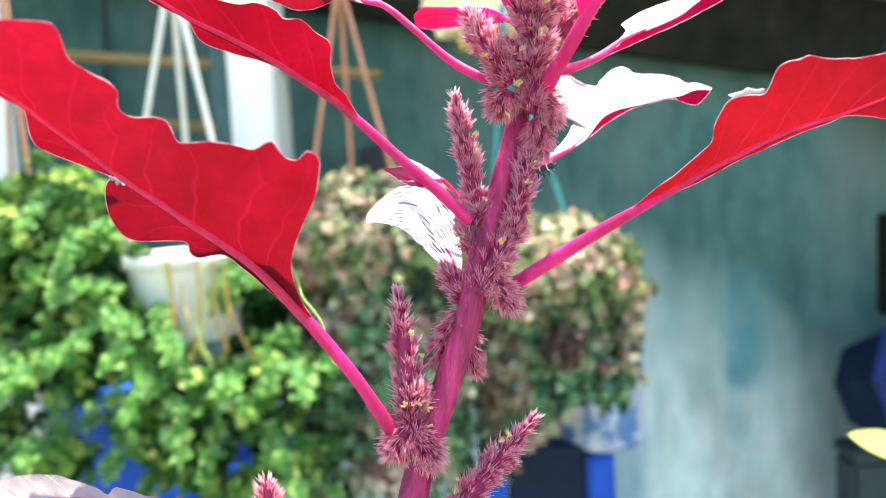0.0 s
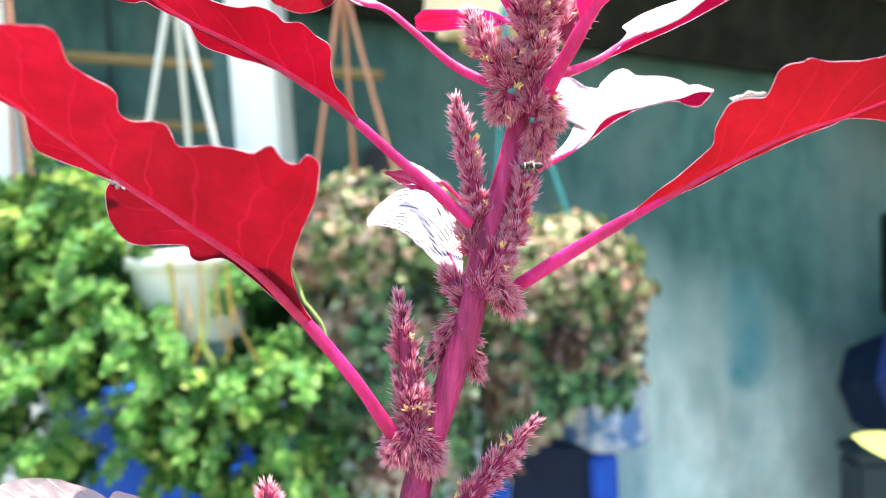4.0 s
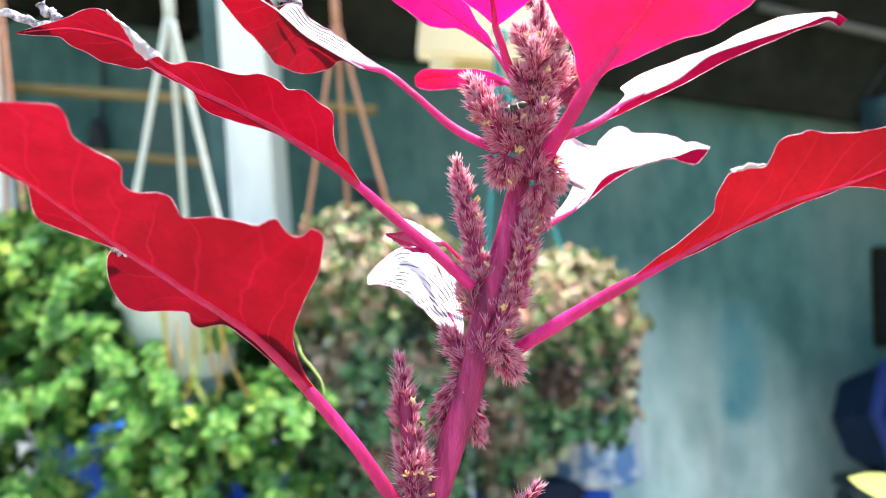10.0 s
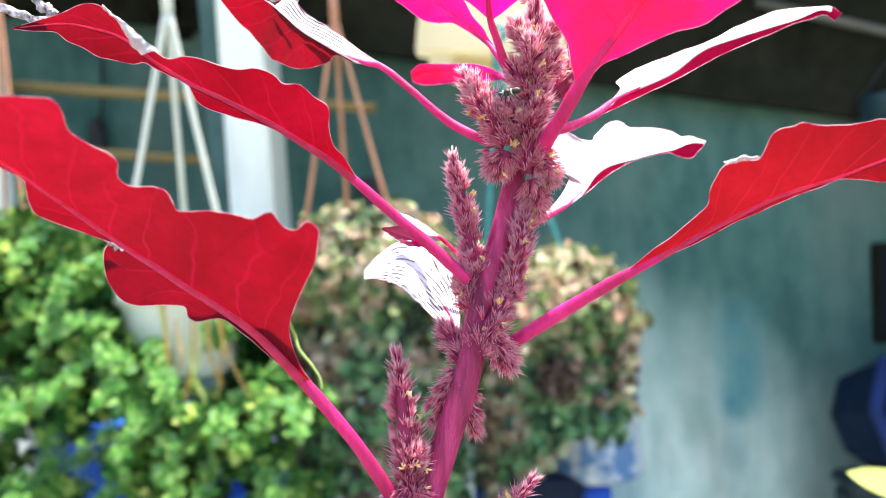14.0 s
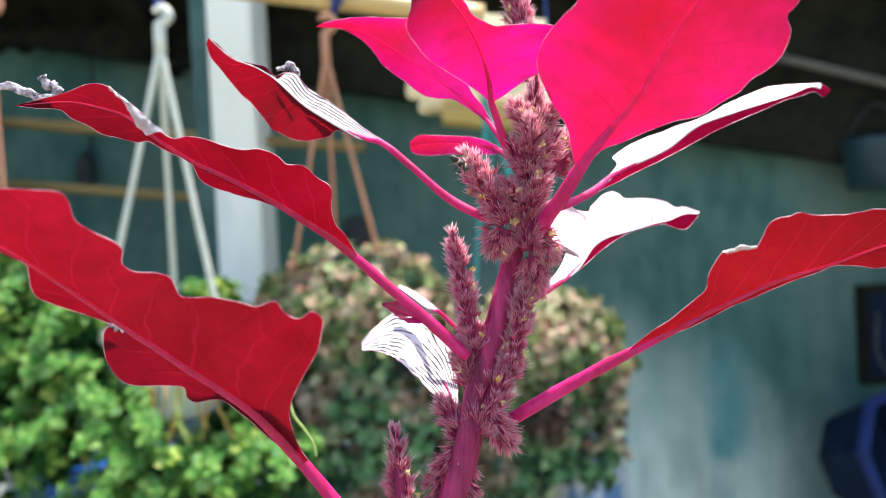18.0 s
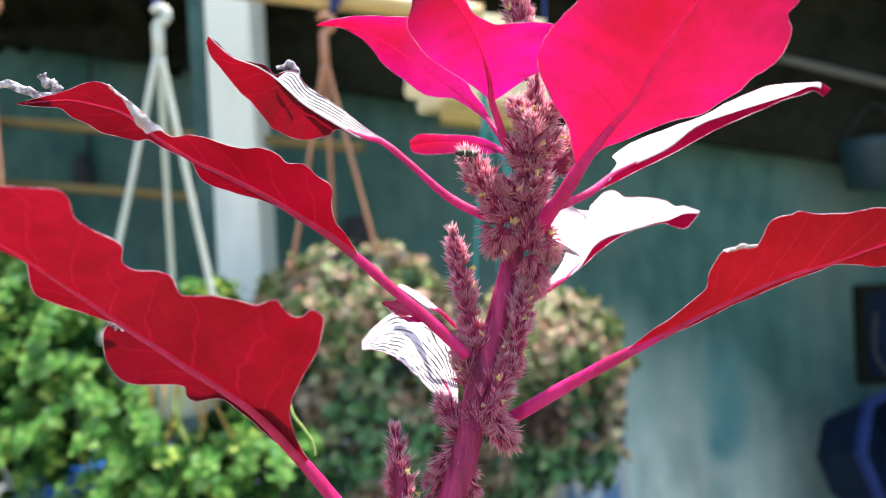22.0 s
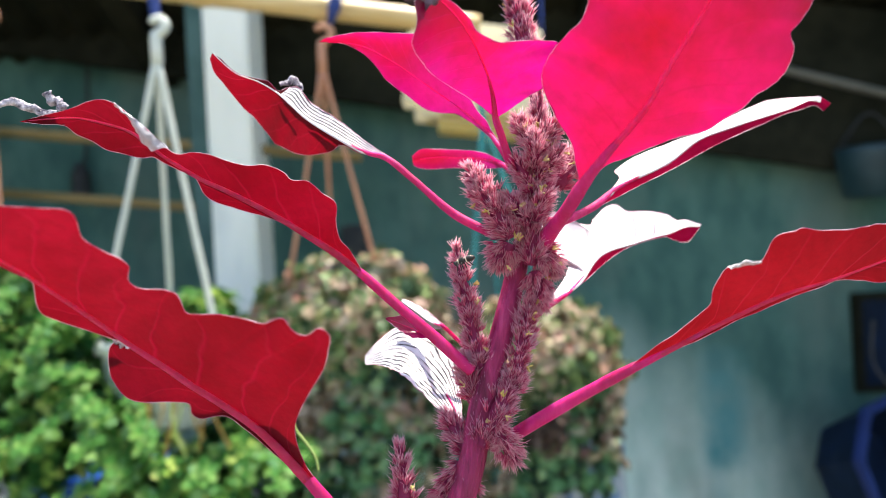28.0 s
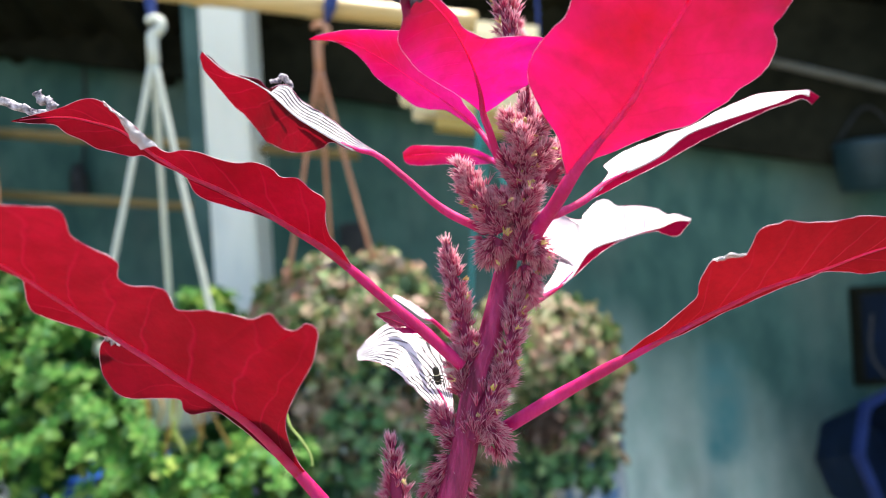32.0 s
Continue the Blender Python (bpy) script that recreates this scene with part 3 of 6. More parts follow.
def planter(label, group, hook_at, size, rim_at, rim_radius, height, plastic, strap, taper=0.72, pot_plastic=None, pot_label=""):
    """A plastic pot hung from a moulded hook by three flat straps."""
    hx, hy, hz = hook_at
    rx, ry, rz = rim_at
    ob = thing("hanging_pot", (rx, ry, rz - height), label, "planter", group)
    part("hook", tube(hook_curve((hx, hy, hz + size * 0.6), size), [strap * 1.7, strap * 1.7, strap * 1.6, strap * 1.5, strap * 1.45, strap * 1.3, strap * 1.0], 26, 10), plastic, ob)
    part("collar", lathe([(0.001, 0.016), (strap * 1.2, 0.014), (strap * 1.6, 0.0), (strap * 1.8, -0.02), (0.001, -0.024)], (hx, hy, hz), 14), plastic, ob)
    for k, turn in enumerate((195, 350, 100)):
        ex, ey = rx + rim_radius * math.cos(radians(turn)), ry + rim_radius * math.sin(radians(turn))
        a, b = Vector((hx, hy, hz - 0.01)), Vector((ex, ey, rz))
        mid = (a + b) / 2 + Vector((0, 0, -0.004))
        part("strap", tube([a, mid, b], [strap, strap * 0.85, strap], 14, 8, 0.0, 0.05), plastic, ob)
        part("clip", tube([b + Vector((0, 0, 0.02)), b + Vector((0, 0, 0.0)), b - Vector((0, 0, 0.015))], [strap * 1.7, strap * 1.9, strap * 1.2], 6, 8), plastic, ob)
    r, t = rim_radius, taper
    body = [(0.001, -height), (r * t * 0.96, -height), (r * t, -height + 0.006), (r * 0.93, -0.02), (r * 0.94, -0.016)]
    pot = part("pot", lathe(body + [(r * 0.90, -0.012), (r * 0.86, -0.03), (0.001, -0.035)], (rx, ry, rz), 36), pot_plastic or plastic, ob, pot_label)
    part("rim", lathe([(r * 0.94, -0.018), (r * 1.03, -0.016), (r * 1.05, -0.004), (r * 1.04, 0.003), (r * 0.97, 0.003), (r * 0.90, -0.01)], (rx, ry, rz), 36), pot_plastic or plastic, pot)
    part("soil", lathe([(r * 0.90, -0.022), (r * 0.5, -0.014), (0.001, -0.012)], (rx, ry, rz), 24), SOIL, pot)
    return ob


planter("white plastic hanging pot on three white straps", "hanging pots", (-0.4270, 0.9700, 1.9826), 0.044, (-0.4537, 1.0005, 1.5327), 0.095, 0.135, WHITE_PLASTIC, 0.0054, 0.84)
planter("terracotta plastic hanging pot hidden under a mottled plant", "hanging pots", (-0.1829, 1.0500, 1.9756), 0.05, (-0.1872, 1.0978, 1.6065), 0.078, 0.15, BROWN_PLASTIC, 0.0044)
planter("teal plastic hanging pot lost under a rounded cushion plant", "hanging pots", (0.0844, 1.1746, 1.8997), 0.05, (0.1243, 1.1516, 1.3967), 0.10, 0.16, TEAL_PLASTIC, 0.0040)
planter("terracotta plastic hanging pot deep in green leaves", "hanging pots", (-0.7615, 1.0941, 2.0428), 0.055, (-0.8076, 1.0726, 1.5954), 0.08, 0.13, BROWN_PLASTIC, 0.0042)


# ---- foliage ----
def leaf_cloud(name, rng, places, normals, length, width, material, parent, label="", droop=0.3, fold=0.25):
    """Many small pointed leaves, each folded along its midrib and standing off its place along a normal."""
    n = len(places)
    p, nr = np.asarray(places, float), np.asarray(normals, float)
    nr = nr + rng.normal(0, 0.35, (n, 3))
    nr /= np.linalg.norm(nr, axis=1)[:, None]
    tip = rng.normal(0, 1, (n, 3)) + nr * 0.6 - np.array((0, 0, droop))
    tip -= nr * (tip * nr).sum(1)[:, None] * 0.7
    tip /= np.linalg.norm(tip, axis=1)[:, None]
    side = np.cross(nr, tip)
    side /= np.linalg.norm(side, axis=1)[:, None] + 1e-9
    up = np.cross(tip, side)
    s = rng.uniform(0.6, 1.25, n)[:, None]
    L, Wd = length * s, width * s
    rows = [p, p + tip * L * 0.33 + side * Wd * 0.45 + up * Wd * fold, p + tip * L * 0.36, p + tip * L * 0.33 - side * Wd * 0.45 + up * Wd * fold,
            p + tip * L * 0.72 + side * Wd * 0.36 + up * Wd * fold * 0.6, p + tip * L * 0.74 - up * Wd * 0.05, p + tip * L * 0.72 - side * Wd * 0.36 + up * Wd * fold * 0.6, p + tip * L - up * Wd * 0.2]
    verts = np.stack(rows, 1).reshape(-1, 3)
    base = np.array([(0, 2, 1, 1), (0, 3, 2, 2), (1, 2, 5, 4), (2, 3, 6, 5), (4, 5, 7, 7), (5, 6, 7, 7)])
    faces = []
    for k in range(n):
        for f in base:
            q = [int(v) + 8 * k for v in dict.fromkeys(f)]
            faces.append(q)
    ob = part(name, (verts.tolist(), faces), material, parent, label)
    tagged(ob, kind="stuff")
    return ob


def shell(rng, centre, radii, n, low=-1.0, thick=0.18, rough=0.2):
    """Places and normals scattered over an uneven ellipsoid."""
    c, r = np.asarray(centre, float), np.asarray(radii, float)
    out = []
    while len(out) < n:
        d = rng.normal(0, 1, 3)
        d /= np.linalg.norm(d)
        if d[2] < low:
            continue
        bump = 1 + 0.14 * noise.noise(Vector(d * 3.1) + Vector(c)) + rough * noise.noise(Vector(d * 6.5) + Vector(c))
        out.append((c + d * r * bump * (1 - thick * rng.random()), d))
    return np.array([o[0] for o in out]), np.array([o[1] for o in out])


def mottled_dome(top, radius, drop, seed, label, n=3600, lean=0.0, tangle=None):
    """A dense cushion of small olive and russet leaves that hangs down round its pot."""
    rng = np.random.default_rng(seed)
    x, y, z = top
    ob = thing("mottled_cushion_plant", (x, y, z - radius * 0.8), label, "plant", "hanging plants")
    p1, n1 = shell(rng, (x, y, z - radius * 0.80), (radius, radius, radius * 0.80), n, -0.25, 0.3, 0.26)
    part_n = int(n * 0.9)
    a = rng.uniform(0, 2 * math.pi, part_n)
    h = rng.uniform(0, 1, part_n)
    rr = radius * (0.84 - 0.10 * h + 0.12 * np.maximum(0, np.cos(a)) + 0.06 * np.sin(3 * a + seed)) * rng.uniform(0.84, 1.04, part_n)
    fall = 0.85 + 0.12 * np.sin(3 * a + seed) - lean / (1 + np.exp(-7 * (np.cos(a) - 0.05)))
    p2 = np.stack([x + rr * np.cos(a), y + rr * np.sin(a), z - radius * 0.72 - h * drop * fall], 1)
    n2 = np.stack([np.cos(a), np.sin(a), 0.25 + 0 * a], 1)
    leaf_cloud("foliage", rng, p1, n1, 0.025, 0.022, MOTTLED_LEAF, ob, "russet and olive small leaves")
    # hanging leaves take darker tones for the shade below the cushion
    leaf_cloud("hanging_foliage", rng, p2, n2, 0.025, 0.021, DARK_LEAF, ob, "small dark green leaves, toned down for shade")
    if tangle:
        p3, n3 = shell(rng, tangle, (0.042, 0.03, 0.045), 260, -1.0, 0.7, 0.3)
        leaf_cloud("dry_tangle", rng, p3, n3, 0.020, 0.008, DRY_TWIG, ob, "tangle of dead brown leaves")
    for k in range(26):
        t = 2 * math.pi * k / 26
        r0, r1 = radius * 0.4, radius * 0.7
        pts = [(x + r0 * math.cos(t), y + r0 * math.sin(t), z - radius * 0.4), (x + r1 * math.cos(t), y + r1 * math.sin(t), z - radius * 0.55), (x + r1 * math.cos(t + 0.1), y + r1 * math.sin(t + 0.1), z - radius * 0.8 - drop * 0.2)]
        part("runner", tube(pts, [0.002, 0.0016, 0.001], 10, 5), RUNNER, ob)
    return ob


mottled_dome((-0.1628, 1.1021, 1.6439), 0.1672, 0.52, 3, "dense cushion plant with russet and olive leaves spilling over its pot")
mottled_dome((0.1469, 1.1662, 1.5515), 0.1606, 0.36, 4, "rounded cushion plant with olive and brownish leaves on teal straps", 3300, 0.4, (0.1524, 1.02, 1.3494))


def rosettes(name, rng, places, normals, length, material, parent):
    """Leafy shoot tips: crossed pairs of rounded leaves, large below and small at the growing point."""
    root, tip, up, size = [], [], [], []
    for p, d in zip(places, normals):
        axis = np.asarray(d, float) + np.array((0, -0.15, 0.8)) + rng.normal(0, 0.25, 3)
        axis /= np.linalg.norm(axis)
        side = np.cross(axis, rng.normal(0, 1, 3))
        side /= np.linalg.norm(side)
        other = np.cross(axis, side)
        big = rng.uniform(0.75, 1.2)
        for tier, (count, rise, grow, lift) in enumerate(((4, 0.05, 1.0, 0.0), (4, 0.35, 0.8, 0.35), (3, 0.8, 0.5, 0.6))):
            for k in range(count):
                a = 2 * math.pi * k / count + tier * 0.8 + rng.normal(0, 0.15)
                out = side * math.cos(a) + other * math.sin(a)
                way = out * math.cos(rise) + axis * math.sin(rise) + rng.normal(0, 0.12, 3)
                root.append(p + axis * lift * length * big + out * 0.002)
                tip.append(way / np.linalg.norm(way))
                up.append(axis * math.cos(rise) - out * math.sin(rise))
                size.append(big * grow * rng.uniform(0.85, 1.15))
    p, tip, up = np.array(root), np.array(tip), np.array(up)
    side = np.cross(up, tip)
    side /= np.linalg.norm(side, axis=1)[:, None] + 1e-9
    L = length * np.array(size)[:, None]
    W = L * 0.8
    rows = []
    for along, wide, sag in ((0.0, 0.10, 0.0), (0.28, 0.42, 0.03), (0.62, 0.46, 0.01), (0.88, 0.26, -0.07), (1.0, 0.04, -0.13)):
        for k in (-1, 0, 1):
            rows.append(p + tip * L * along + side * W * wide * k + up * L * (sag + 0.07 * abs(k)))
    verts = np.stack(rows, 1).reshape(-1, 3)
    base = [(3 * i + k, 3 * i + k + 1, 3 * i + k + 4, 3 * i + k + 3) for i in range(4) for k in (0, 1)]
    faces = [tuple(v + 15 * k for v in f) for k in range(len(p)) for f in base]
    return tagged(part(name, (verts.tolist(), faces), material, parent), kind="stuff")


def green_trailer(centres, seed, label, shaded=()):
    """Leafy rosettes of fresh green leaves over inner ones painted dark for shade, trailing from a pot."""
    rng = np.random.default_rng(seed)
    first = centres[0][0]
    ob = thing("trailing_green_plant", first, label, "plant", "hanging plants")
    for c, r in centres:
        p, d = shell(rng, c, (r, r, r * 0.85), int(9 + 4400 * r * r), -0.5, 0.3)
        rosettes("leaf_clump", rng, p, d, 0.025, GREEN_LEAF, ob)
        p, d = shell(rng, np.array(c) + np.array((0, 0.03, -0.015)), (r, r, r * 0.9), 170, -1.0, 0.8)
        leaf_cloud("inner_foliage", rng, p, d, 0.026, 0.02, INNER_SHADE_LEAF, ob, droop=0.4)
        for k in range(4):
            way = rng.normal(0, 1, 3) + np.array((0, -0.7, 0.3))
            way /= np.linalg.norm(way)
            root = np.array(c) + way * r * 0.7
            bow = np.array((rng.normal(0, 0.02), rng.normal(0, 0.02), -rng.uniform(0.01, 0.05)))
            line = spline([root, root + way * 0.02, root + way * 0.04 + bow * 0.5, root + way * 0.05 + bow], 13)
            part("shoot", tube(line[::4], [0.0013, 0.001, 0.0006], 8, 5), SHOOT, ob, "pale green leafy shoot")
            rosettes("shoot_foliage", rng, line[4::4], np.tile(way, (3, 1)), 0.021, SHOOT_LEAF, ob)
    # dark clumps paint the shaded gap beside the pot
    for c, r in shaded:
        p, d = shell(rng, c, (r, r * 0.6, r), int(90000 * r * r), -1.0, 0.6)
        leaf_cloud("shaded_foliage", rng, p, d, 0.026, 0.02, INNER_SHADE_LEAF, ob, "dark green leaves standing for inner shade", droop=0.5)
    return ob


def runners(ob, lines, seed):
    """Dry orange and olive stems that hang over the pot's side into the leaves."""
    rng = np.random.default_rng(seed)
    for k, line in enumerate(lines):
        r = rng.uniform(0.0018, 0.0030)
        pts = [tuple(Vector(p) + Vector((0, 0.006 * math.sin(1.7 * i + k), 0))) for i, p in enumerate(line)]
        part("runner", tube(pts, [r * 0.8, r, r, r * 0.5], 26, 6), SHOOT if k % 3 == 2 else RUNNER, ob, "olive runner stem" if k % 3 == 2 else "thin orange-brown runner stem")


plant = green_trailer([((-0.4313, 0.9, 1.3395), 0.058), ((-0.3555, 0.9, 1.3185), 0.056), ((-0.2993, 0.93, 1.3648), 0.043), ((-0.2613, 0.95, 1.3447), 0.03), ((-0.506, 0.95, 1.2652), 0.06), ((-0.4638, 0.98, 1.1967), 0.06), ((-0.3596, 0.93, 1.159), 0.045), ((-0.3012, 0.92, 1.1914), 0.042), ((-0.523, 0.95, 1.4249), 0.042), ((-0.3927, 1.06, 1.5725), 0.028), ((-0.3298, 0.95, 1.2663), 0.045), ((-0.2618, 0.99, 1.1982), 0.03), ((-0.3715, 1.0788, 1.4735), 0.05), ((-0.4779, 0.89, 1.4259), 0.028), ((-0.5382, 0.92, 1.4490), 0.034), ((-0.3390, 0.95, 1.4895), 0.03), ((-0.5739, 0.95, 1.5477), 0.035)], 11, "fresh green leafy plant trailing from the white hanging pot", [((-0.3724, 1.17, 1.3954), 0.07), ((-0.3104, 1.17, 1.3073), 0.06), ((-0.4168, 1.17, 1.3017), 0.06)])
runners(plant, [
    [(-0.4370, 0.8850, 1.5390), (-0.4375, 0.8850, 1.4756), (-0.4360, 0.8850, 1.4164), (-0.4384, 0.8850, 1.3697)],
    [(-0.3960, 0.8850, 1.5390), (-0.3977, 0.8850, 1.4483), (-0.4144, 0.8850, 1.3728), (-0.4115, 0.8850, 1.3573)],
    [(-0.3985, 0.8850, 1.4760), (-0.3999, 0.8850, 1.4231), (-0.3809, 0.8850, 1.3669), (-0.3708, 0.8850, 1.3365)],
    [(-0.3696, 0.8850, 1.5323), (-0.3712, 0.8850, 1.4638), (-0.3670, 0.8850, 1.4130), (-0.3576, 0.8850, 1.3939)],
    [(-0.3560, 0.8850, 1.4958), (-0.3474, 0.8850, 1.4458), (-0.3226, 0.8850, 1.3769), (-0.3159, 0.8850, 1.3339)],
    [(-0.4433, 0.8850, 1.5428), (-0.4403, 0.8850, 1.5009), (-0.4414, 0.8850, 1.4505), (-0.4500, 0.8850, 1.4000)],
    [(-0.3555, 0.8850, 1.5215), (-0.3547, 0.8850, 1.4797), (-0.3579, 0.8850, 1.4210), (-0.3640, 0.8850, 1.3800)],
    [(-0.4200, 0.8850, 1.4962), (-0.4189, 0.8850, 1.4662), (-0.4127, 0.8850, 1.4406), (-0.4266, 0.8850, 1.4074)],
    [(-0.3851, 0.8850, 1.5280), (-0.3868, 0.8850, 1.4478), (-0.3959, 0.8850, 1.4102), (-0.4010, 0.8850, 1.3800)],
], 5)
plant = green_trailer([((-0.6855, 1.03, 1.6333), 0.058), ((-0.6176, 1.03, 1.5987), 0.05), ((-0.7384, 1.0, 1.5931), 0.06), ((-0.6927, 0.98, 1.5193), 0.058), ((-0.6053, 0.96, 1.4632), 0.052), ((-0.6117, 0.92, 1.3736), 0.046), ((-0.7168, 0.94, 1.3736), 0.045), ((-0.6458, 0.9, 1.2376), 0.042), ((-0.6086, 1.05, 1.5448), 0.05), ((-0.5663, 1.03, 1.4877), 0.035), ((-0.7142, 1.0, 1.4246), 0.06), ((-0.821, 1.0, 1.4863), 0.09), ((-0.8004, 0.96, 1.2707), 0.07), ((-0.8417, 1.05, 1.5956), 0.08)], 12, "fresh green leafy bush in full sun")


# ---- loose things of the yard ----
def drum(name, place, radius, height, material, label):
    ob = thing(name, place, label, "drum", "blue drums")
    prof = [(0.001, 0), (radius * 0.97, 0), (radius, 0.02)]
    for k in range(1, 4):
        h = height * k / 4
        prof += [(radius, h - 0.02), (radius * 1.03, h), (radius, h + 0.02)]
    prof += [(radius, height - 0.02), (radius * 0.96, height), (radius * 0.90, height), (radius * 0.90, height - 0.015), (0.001, height - 0.015)]
    part("body", lathe(prof, place, 40), material, ob)
    part("rim", lathe([(radius * 0.92, height - 0.01), (radius * 1.03, height - 0.012), (radius * 1.035, height + 0.008), (radius * 1.0, height + 0.014), (radius * 0.92, height + 0.012)], place, 40), material, ob)


for px, top, r in (((-0.6550, 1.2259, 1.2719), 0, 0.11), ((-0.4350, 1.2735, 1.1000), 0, 0.12)):
    drum("plastic_drum", (px[0], px[1], 0.0), r, px[2], BLUE_PLASTIC, "bright blue plastic drum behind the plants")


def table():
    a, b = Vector((0.0003, 1.2999, 1.0856)), Vector((0.2731, 1.3092, 1.0700))
    x0, x1, y0, y1, top = a.x, b.x, a.y - 0.02, a.y + 0.2, a.z
    ob = thing("plastic_cabinet", ((x0 + x1) / 2, y0, 0), "blue plastic cabinet with a dark front against the wall", "cabinet")
    part("top", box(x0 - 0.0, x1, y0, y1, top - 0.02, top, 0.005), NAVY, ob)
    for x in (x0, x1 - 0.055):
        part("side", box(x, x + 0.055, y0, y1, 0.0, top - 0.021, 0.008), BLUE_PLASTIC, ob)
    # navy panel added to stand in for the dark opening between the sides
    part("front_panel", box(x0 + 0.057, x1 - 0.057, y0 + 0.02, y0 + 0.035, 0.05, top - 0.023, 0.003), NAVY, ob, "dark navy panel standing in for the dark opening")


table()
pb = (0.2582, 1.3672, 1.0708)
ob = thing("printed_pot", pb, "pale blue and white mottled pot standing on the cabinet", "pot")
part("body", lathe([(0.001, 0.0), (0.094, 0.0), (0.099, 0.006), (0.098, 0.02), (0.093, 0.022), (0.090, 0.14), (0.092, 0.142), (0.093, 0.155), (0.086, 0.155), (0.084, 0.13), (0.001, 0.125)], pb, 32), MOTTLED_PAINT, ob)
part("soil", lathe([(0.086, 0.131), (0.04, 0.137), (0.001, 0.138)], pb, 20), SOIL, ob)


def crate():
    """A dark blue many-sided tub that leans against the wall."""
    c = Vector((0.9857, 1.5796, 1.0872))
    ob = thing("navy_tub", c, "dark navy plastic tub tilted against the wall", "tub")
    r = 0.155
    v, f = lathe([(0.001, -0.07), (r * 0.74, -0.07), (r * 0.80, -0.055), (r, 0.075), (r * 1.05, 0.078), (r * 1.05, 0.09), (r * 0.93, 0.09), (r * 0.72, -0.04), (0.001, -0.045)], (0, 0, 0), 8)
    m = pose(c.x, c.y, c.z, 74, 12, 22)
    part("shell", ([m @ Vector(p) for p in v], f), NAVY, ob, smooth=False)
    v, f = lathe([(r * 1.0, 0.074), (r * 1.07, 0.076), (r * 1.07, 0.094), (r * 0.94, 0.094)], (0, 0, 0), 8)
    part("rim", ([m @ Vector(p) for p in v], f), RIM_BLUE, ob, "blue rim", smooth=False)
    part("cord", tube([m @ Vector((0, r, 0.09)), c + Vector((0.02, 0.02, 0.24)), c + Vector((0.03, 0.03, 0.34))], [0.004, 0.004], 12, 6), DARK, ob)
    c = Vector((0.9501, 1.5397, 0.8789))
    ob = thing("teal_box", (c.x, c.y, 0.0), "dark teal storage box beside the wall", "box")
    top = Vector((0.8491, 1.5200, 0.9657))
    part("body", box(top.x, top.x + 0.4, top.y - 0.02, top.y + 0.07, 0, top.z - 0.03, 0.01), DEEP_TEAL, ob)
    part("lid", box(top.x - 0.004, top.x + 0.404, top.y - 0.024, top.y + 0.074, top.z - 0.029, top.z, 0.008), DEEP_TEAL, ob)


crate()
a, b = Vector((1.0598, 1.7700, 1.4790)), Vector((1.2487, 1.7700, 1.2196))
win = thing("window_1", (a.x, 1.79, b.z), "small dark window opening in the plaster wall", "window", kind="structure")
part("window_frame", box(a.x, a.x + 0.35, 1.775, 1.797, b.z, a.z, 0.004), ROOFING, win)
part("pane", box(a.x + 0.02, a.x + 0.33, 1.768, 1.774, b.z + 0.02, a.z - 0.02), NAVY, win)


def container():
    a, b = Vector((-0.0530, 1.2200, 2.0897)), Vector((0.2259, 1.2200, 1.8786))
    ob = thing("cream_container", ((a.x + b.x) / 2, a.y, b.z), "cream plastic container with yellowed base hung under the porch roof", "container")
    bm = box(-0.142, 0.142, -0.07, 0.07, -0.092, 0.100, 0.028)
    m = pose((a.x + b.x) / 2, a.y + 0.09, (a.z + b.z) / 2, 0, 9)
    bmesh.ops.transform(bm, matrix=m, verts=bm.verts)
    part("body", bm, CREAM, ob)
    bm = box(-0.095, 0.138, -0.066, 0.066, -0.112, -0.055, 0.028)
    bmesh.ops.transform(bm, matrix=m, verts=bm.verts)
    part("base", bm, YELLOWED, ob, "yellowed rounded base")
    for x in (-0.12, 0.12):
        p = m @ Vector((x, 0, 0.098))
        part("cord", tube([p, p + Vector((0, 0.0, 0.1)), (p.x, p.y + 0.05, 2.33)], [0.003, 0.003], 8, 6), TIE, ob)


container()
sh = (-0.2247, 1.6800, 1.6847)
ob = thing("dark_bracket", sh, "small dark bracket on the wall behind the pots", "bracket")
part("plate", box(sh[0] - 0.035, sh[0] + 0.03, 1.74, 1.798, sh[2] - 0.04, sh[2] + 0.04, 0.008), DARK, ob)
cd = (-0.9070, 1.7000, 2.1921)
ce = (-0.9280, 1.7001, 1.8732)
# dark cord ending in a dark knob; the switch is made up
ob = thing("wall_cable", (cd[0], 1.78, ce[2]), "dark cable with a knob hanging down the porch wall", "switch")
part("cord", tube([(cd[0], 1.785, 2.2), (cd[0] + 0.004, 1.785, cd[2]), (cd[0] - 0.003, 1.785, (cd[2] + ce[2]) / 2), (ce[0], 1.785, ce[2])], [0.004, 0.004], 20, 6), DARK, ob)
part("cable_knob", lathe([(0.001, 0.05), (0.012, 0.048), (0.022, 0.02), (0.024, -0.03), (0.016, -0.05), (0.001, -0.052)], (ce[0], 1.77, ce[2]), 14), DARK, ob)
bk = (1.0784, 1.7000, 1.7936)
ob = thing("blue_bucket", bk, "dull blue bucket stored under the roof", "bucket")
part("body", lathe([(0.001, -0.07), (0.07, -0.07), (0.085, 0.04), (0.088, 0.05), (0.06, 0.058), (0.001, 0.06)], (bk[0], 1.69, bk[2]), 24), DULL_BLUE, ob)
